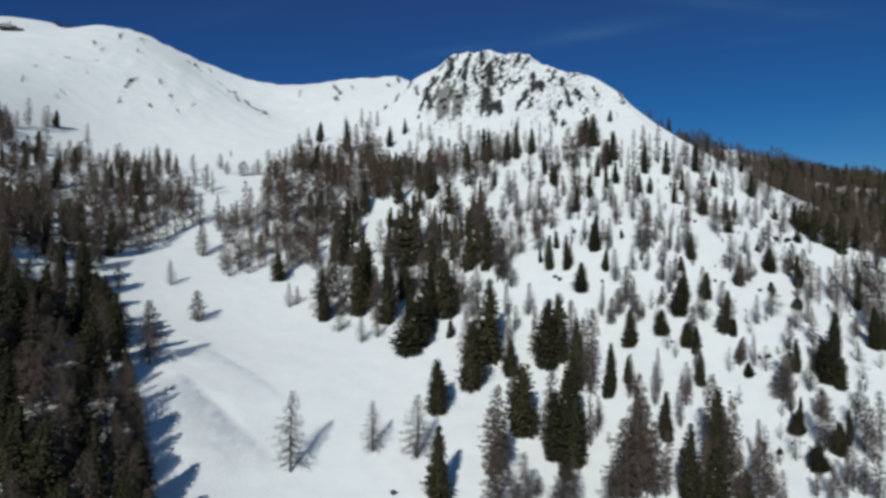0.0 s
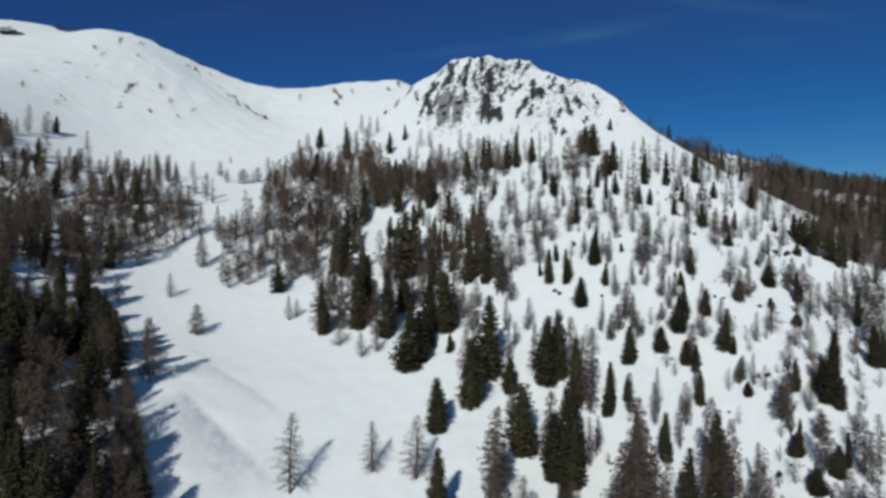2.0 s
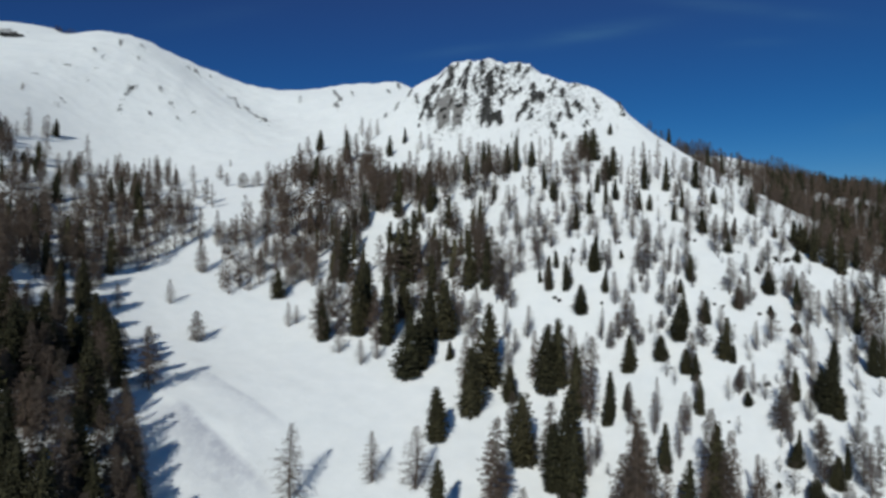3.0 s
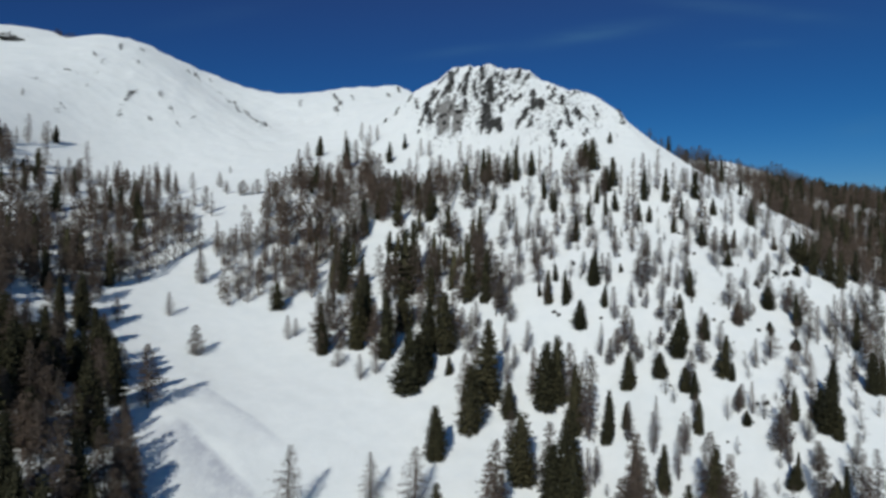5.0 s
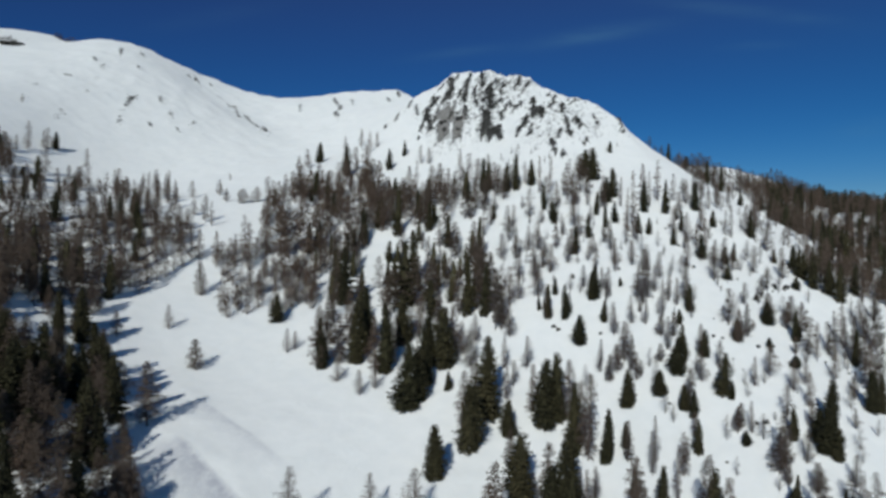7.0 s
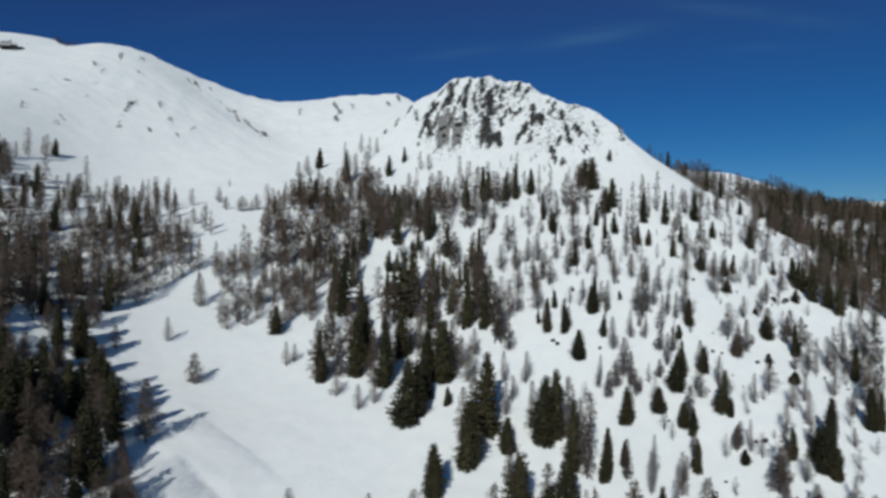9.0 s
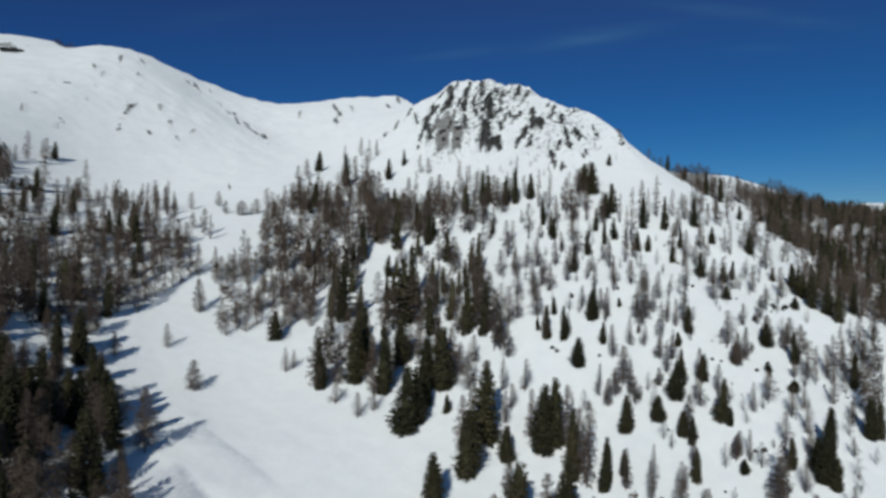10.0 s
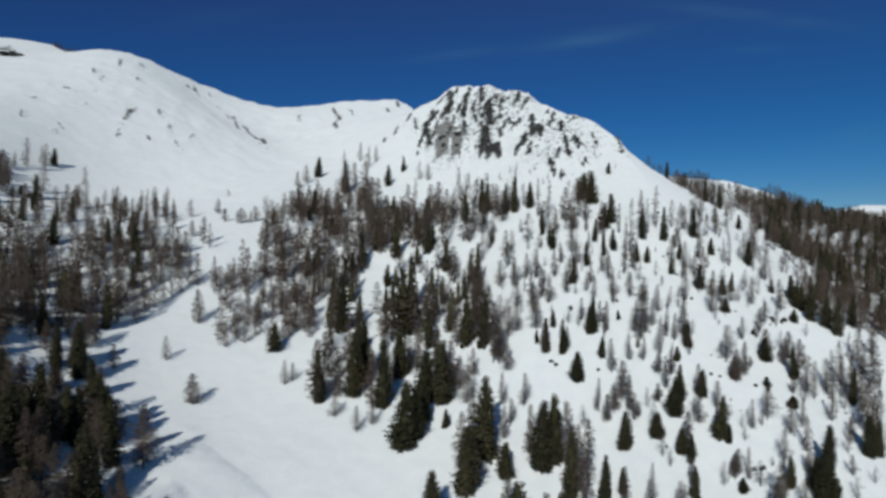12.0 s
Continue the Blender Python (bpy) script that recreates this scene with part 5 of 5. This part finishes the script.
# woods too far and dense to count, in the same terms
MAIN_WOODS = [
    ([(-48, 305), (-36, 316), (-22, 324), (-4, 320), (20, 310), (15, 240), (3, 222), (-24, 222), (-39, 232), (-47, 260)], 62, 0.3, (9, 14), 2.9),
    ([(-43, 401), (11, 376), (58, 318), (70, 300), (40, 300), (25, 318), (4, 328), (-34, 341)], 58, 0.2, (11, 16), 3.4),
    ([(-66, 336), (-37, 341), (-32, 300), (-52, 290)], 22, 0.25, (9, 13), 3.2),
]
BASIN_WOODS = [
    ([(-112, 240), (-100, 275), (-91, 259), (-94, 232), (-96, 206)], 16, 0.0, (7, 11), 3.0),
    ([(-110, 74), (-110, 120), (-106, 165), (-120, 214), (-150, 195), (-150, 90)], 110, 0.35, (12, 17), 3.4),
    ([(-118, 200), (-106, 227), (-100, 275), (-109, 313), (-131, 302), (-152, 280), (-185, 240), (-165, 190)], 140, 0.14, (9, 14), 3.0),
    ([(-165, 235), (-159, 290), (-120, 318), (-143, 380), (-192, 384), (-240, 330), (-210, 250)], 110, 0.12, (8, 13), 3.2),
]
SLOPE_WOODS = [
    ([(-215, 318), (-218, 356), (-228, 374), (-275, 390), (-250, 330)], 48, 0.2, (8, 13), 3.2),
    ([(-91, 282), (-78, 310), (-49, 304), (-45, 246), (-60, 255), (-72, 243)], 44, 0.0, (7, 11), 2.7),
    ([(-77, 294), (-92, 378), (-80, 405), (-54, 462), (5, 386), (3, 335), (-23, 336), (-42, 318), (-54, 302)], 100, 0.16, (9, 15), 3.1),
]
RIDGE_WOODS = [
    ([(114, 350), (130, 410), (180, 512), (233, 555), (228, 515), (140, 380)], 8, 0.1, (8, 12), 6.0),
    ([(140, 436), (178, 500), (208, 535), (240, 566), (245, 580), (208, 553), (178, 518), (146, 458)], 8, 0.1, (9, 12), 5.0),
    ([(127, 268), (131, 262), (143, 276), (166, 312), (165, 340), (146, 345), (130, 300)], 9, 0.1, (7, 10), 5.0),
    ([(128, 252), (142, 246), (172, 232), (240, 290), (250, 420), (190, 420), (174, 348), (169, 312), (143, 273)], 330, 0.3, (9, 14), 3.2),
    ([(190, 420), (250, 420), (240, 290), (330, 380), (385, 572), (300, 612), (235, 560)], 430, 0.3, (11, 16), 3.4),
]
# open patches of snow inside the woods: centre and half widths
GLADES = [(36, 322, 11, 17), (-28, 304, 4.5, 22), (2, 320, 3.5, 14), (-14, 235, 5, 10), (22, 300, 3.5, 14), (-98, 240, 10, 30), (214, 357, 4, 24), (190, 318, 3, 12), (160, 262, 3, 9)]


def inside(x, y, ring):
    hit = False
    for (x0, y0), (x1, y1) in zip(ring, ring[1:] + ring[:1]):
        if (y0 > y) != (y1 > y) and x < (x1 - x0) * (y - y0) / (y1 - y0) + x0:
            hit = not hit
    return hit


def spots(ring, count, gap, rng, taken):
    got, tries = [], 0
    xs, ys = [p[0] for p in ring], [p[1] for p in ring]
    while len(got) < count and tries < 40 * count:
        tries += 1
        x, y = rng.uniform(min(xs), max(xs)), rng.uniform(min(ys), max(ys))
        if inside(x, y, ring) and not any(((x - a) / r) ** 2 + ((y - b) / q) ** 2 < 1 for a, b, r, q in GLADES) and all((x - a) ** 2 + (y - b) ** 2 > gap * gap for a, b in taken):
            taken.append((x, y))
            got.append((x, y))
    return got


wood_rng = random.Random(5)
for group, ring, count, share, (low, high), gap in STANDS:
    for x, y in spots(ring, count, gap, wood_rng, list(PLACED)):
        height = wood_rng.uniform(low, high)
        kind = ("spruce", "full") if wood_rng.random() < share else ("larch", "full" if share else "thin")
        plant(*kind, x, y, height, height * wood_rng.uniform(0.26, 0.38), group)

for models in PATTERNS.values():
    for model, _ in models:
        for ob in (*model.children, model):
            bpy.data.objects.remove(ob)


def joined_wood(name, label, places, fine=True, thick=1.0):
    """A far wood that nobody could count: many small trees in one mesh."""
    rng = random.Random(23)
    kinds = {}
    for style in sorted({p[4] for p in places}):
        for i in range(5):
            if style == "spruce":
                v, f = spruce_crown(rng, 14.0, 0.24, 17, 7, 5, 1.3)
            elif style == "full":
                v, f = larch_crown(rng, 14.0, 0.26, *((60, 22, 0.165 * thick) if fine else (50, 18, 0.15)), 0.62, 1.05)
            else:
                v, f = larch_crown(rng, 14.0, 0.25, *((54, 18, 0.135) if fine else (40, 13, 0.115)), 0.62, 1.05)
            girth = 2 * float(np.percentile(np.hypot(*np.array(v)[:, :2].T), 88))
            tv, tf = trunk_shape(rng, 13.6, 0.17, 4, 2)
            n = len(v)
            kinds.setdefault(style, []).append((np.array(v + tv), f + [tuple(n + i for i in q) for q in tf], girth))
    verts, faces = [], []
    for x, y, h, breadth, style in places:
        v, f, girth = rng.choice(kinds[style])
        a, n, w = rng.uniform(0, 6.28), len(verts), rng.uniform(0.95, 1.1) * breadth / girth
        c, s = math.cos(a) * w, math.sin(a) * w
        z = ground(x, y)
        verts.extend((x + c * p[0] - s * p[1], y + s * p[0] + c * p[1], z + p[2] * h / 14) for p in v.tolist())
        faces.extend(tuple(n + i for i in q) for q in f)
    me = mesh_of(name, verts, faces, NEEDLES if name == "spruce_wood" else TWIGS)
    return tagged(new(name, me), label, "wood", kind="stuff")


for where, stands, rest in (("in the main wood", MAIN_WOODS, lambda x, y: -45 < x < 30 and y < 330),
                            ("in the snowy basin", BASIN_WOODS, lambda x, y: x < -95),
                            ("on the high slope", SLOPE_WOODS, lambda x, y: x < 110 and y > 238),
                            ("on the ridge", RIDGE_WOODS, lambda x, y: True)):
    larches, fine = [p for p in FAR_LARCHES if rest(p[0], p[1])], where != "on the ridge"
    if not fine:
        joined_wood("larch_wood", "bare brown larches lining the snowy crest", larches, True, 0.6)
        larches = []
    FAR_LARCHES = [p for p in FAR_LARCHES if not rest(p[0], p[1])]
    spruces = []
    for ring, count, share, (low, high), gap in stands:
        for x, y in spots(ring, count, gap, wood_rng, list(PLACED)):
            PLACED.append((x, y))
            h = wood_rng.uniform(low, high)
            breadth = h * wood_rng.uniform(0.28, 0.42)
            if wood_rng.random() < share:
                spruces.append((x, y, h, breadth, "spruce"))
            else:
                larches.append((x, y, h, breadth, "full" if wood_rng.random() < 0.6 else "thin"))
    joined_wood("spruce_wood", "dark green spruces standing close together " + where, spruces)
    joined_wood("larch_wood", "bare brown larches standing close together " + where, larches, fine)


# saplings that stick out of the snow between the trees
saplings = []
for ring, count in (([(22, 330), (75, 290), (90, 275), (70, 205), (22, 232)], 55), ([(20, 140), (95, 120), (140, 215), (118, 240), (66, 205), (36, 190)], 60),
                    ([(83, 275), (122, 350), (138, 310), (119, 241), (100, 205), (70, 200)], 45), ([(20, 370), (70, 335), (100, 380), (60, 400), (10, 420)], 40)):
    for x, y in spots(ring, count, 2.6, wood_rng, list(PLACED)):
        PLACED.append((x, y))
        h = wood_rng.uniform(2.0, 6.5)
        saplings.append((x, y, h, h * wood_rng.uniform(0.3, 0.5), "thin"))
joined_wood("saplings", "thin bare grey saplings scattered over the snow slope", saplings, False)


# ---- rocks ----
def rock_shape(seed):
    """A broken, angular block about 2 m across."""
    rng = random.Random(seed)
    bm = bmesh.new()
    for _ in range(15):
        d = Vector((rng.gauss(0, 1), rng.gauss(0, 1), rng.gauss(0, 1))).normalized()
        bm.verts.new(d * rng.uniform(0.7, 1.1))
    bmesh.ops.convex_hull(bm, input=bm.verts)
    bmesh.ops.delete(bm, geom=[v for v in bm.verts if not v.link_faces], context="VERTS")
    bmesh.ops.subdivide_edges(bm, edges=bm.edges, cuts=2, use_grid_fill=True)
    shift = Vector((seed * 3.1, seed * 1.7, seed))
    for v in bm.verts:
        v.co *= 1 + 0.16 * noise.noise(v.co * 2.4 + shift) + 0.10 * noise.noise(v.co * 6.0 + shift)
    me = bpy.data.meshes.new("rock")
    bm.to_mesh(me)
    bm.free()
    me.materials.append(ROCK)
    return me


ROCKS = [rock_shape(i + 1) for i in range(7)]
rock_rng = random.Random(3)


def rock_seat(x, y, width, height):
    """Set upright into the slope, its foot well under the snow."""
    z = ground(x, y)
    deep = 0.5 * width + 0.25 * height
    tilt = pose(0, 0, 0, rock_rng.uniform(-28, -8), rock_rng.uniform(-14, 14), rock_rng.uniform(0, 360))
    return Matrix.Translation((x, y + 0.45 * deep, z + 0.42 * height)) @ pose(0, 0, 0, -20, 0, 0) @ Matrix.Diagonal((width * 0.62, deep, height * 0.66, 1)) @ tilt


def place_rock(x, y, width, height, label, group):
    ob = new("rock", rock_rng.choice(ROCKS))
    ob.matrix_world = rock_seat(x, y, width, height)
    return tagged(ob, label, "rock", group)


def joined_rocks(name, label, seats):
    """Stones too small and many to count, in one mesh."""
    verts, faces = [], []
    for m in seats:
        me, n = rock_rng.choice(ROCKS), len(verts)
        verts.extend(tuple(m @ v.co) for v in me.vertices)
        faces.extend(tuple(n + i for i in p.vertices) for p in me.polygons)
    return tagged(new(name, mesh_of(name, verts, faces, ROCK)), label, "rocks", kind="stuff")


rubble, scatter = [], []
for x0, y0, x1, y1, w in PEAK_RIBS + CLIFF_RIBS:
    # broken blocks along each rib
    for i in range(2 if w < 4 else 3):
        f = rock_rng.random()
        wide, tall = w * rock_rng.uniform(0.22, 0.4) + 0.3, w * rock_rng.uniform(0.2, 0.45) + 0.5
        place_rock(x0 + f * (x1 - x0) + rock_rng.gauss(0, 0.16) * w, y0 + f * (y1 - y0), wide, tall,
                   "dark grey snow-dusted rock breaking out of the snowy peak", "rocks of the peak")
    for i in range(3):
        f, size = rock_rng.uniform(-0.3, 1.2), rock_rng.uniform(0.4, 1.1)
        rubble.append(rock_seat(x0 + f * (x1 - x0) + rock_rng.gauss(0, 0.6) * w, y0 + f * (y1 - y0), size, size * rock_rng.uniform(0.6, 1.2)))
for x0, y0, x1, y1, w in HILL_RIBS:
    for i in range(9):
        f, size = rock_rng.uniform(-0.5, 1.5), rock_rng.uniform(0.12, 0.40) * w
        scatter.append(rock_seat(x0 + f * (x1 - x0) + rock_rng.gauss(0, 0.9) * w, y0 + f * (y1 - y0), size, 0.8 * size))
joined_rocks("peak_rubble", "dark broken stones showing through the snow of the peak", rubble)
joined_rocks("hill_stones", "small dark stones showing through the open snow hill", scatter)
for i in range(45):
    x, y = rock_rng.uniform(62, 122), rock_rng.uniform(150, 285)
    if 0.6 * (x - 62) < y - 150 < 2.6 * (x - 62) + 60:
        size = rock_rng.uniform(0.35, 0.9)
        place_rock(x, y, size * 1.4, size, "small dark stone half buried in the snow", "boulders on the slope")
for x, y, w, h in SLOPE_ROCKS:
    place_rock(x, y, w, h, "dark boulder half buried in the snow", "boulders on the slope")
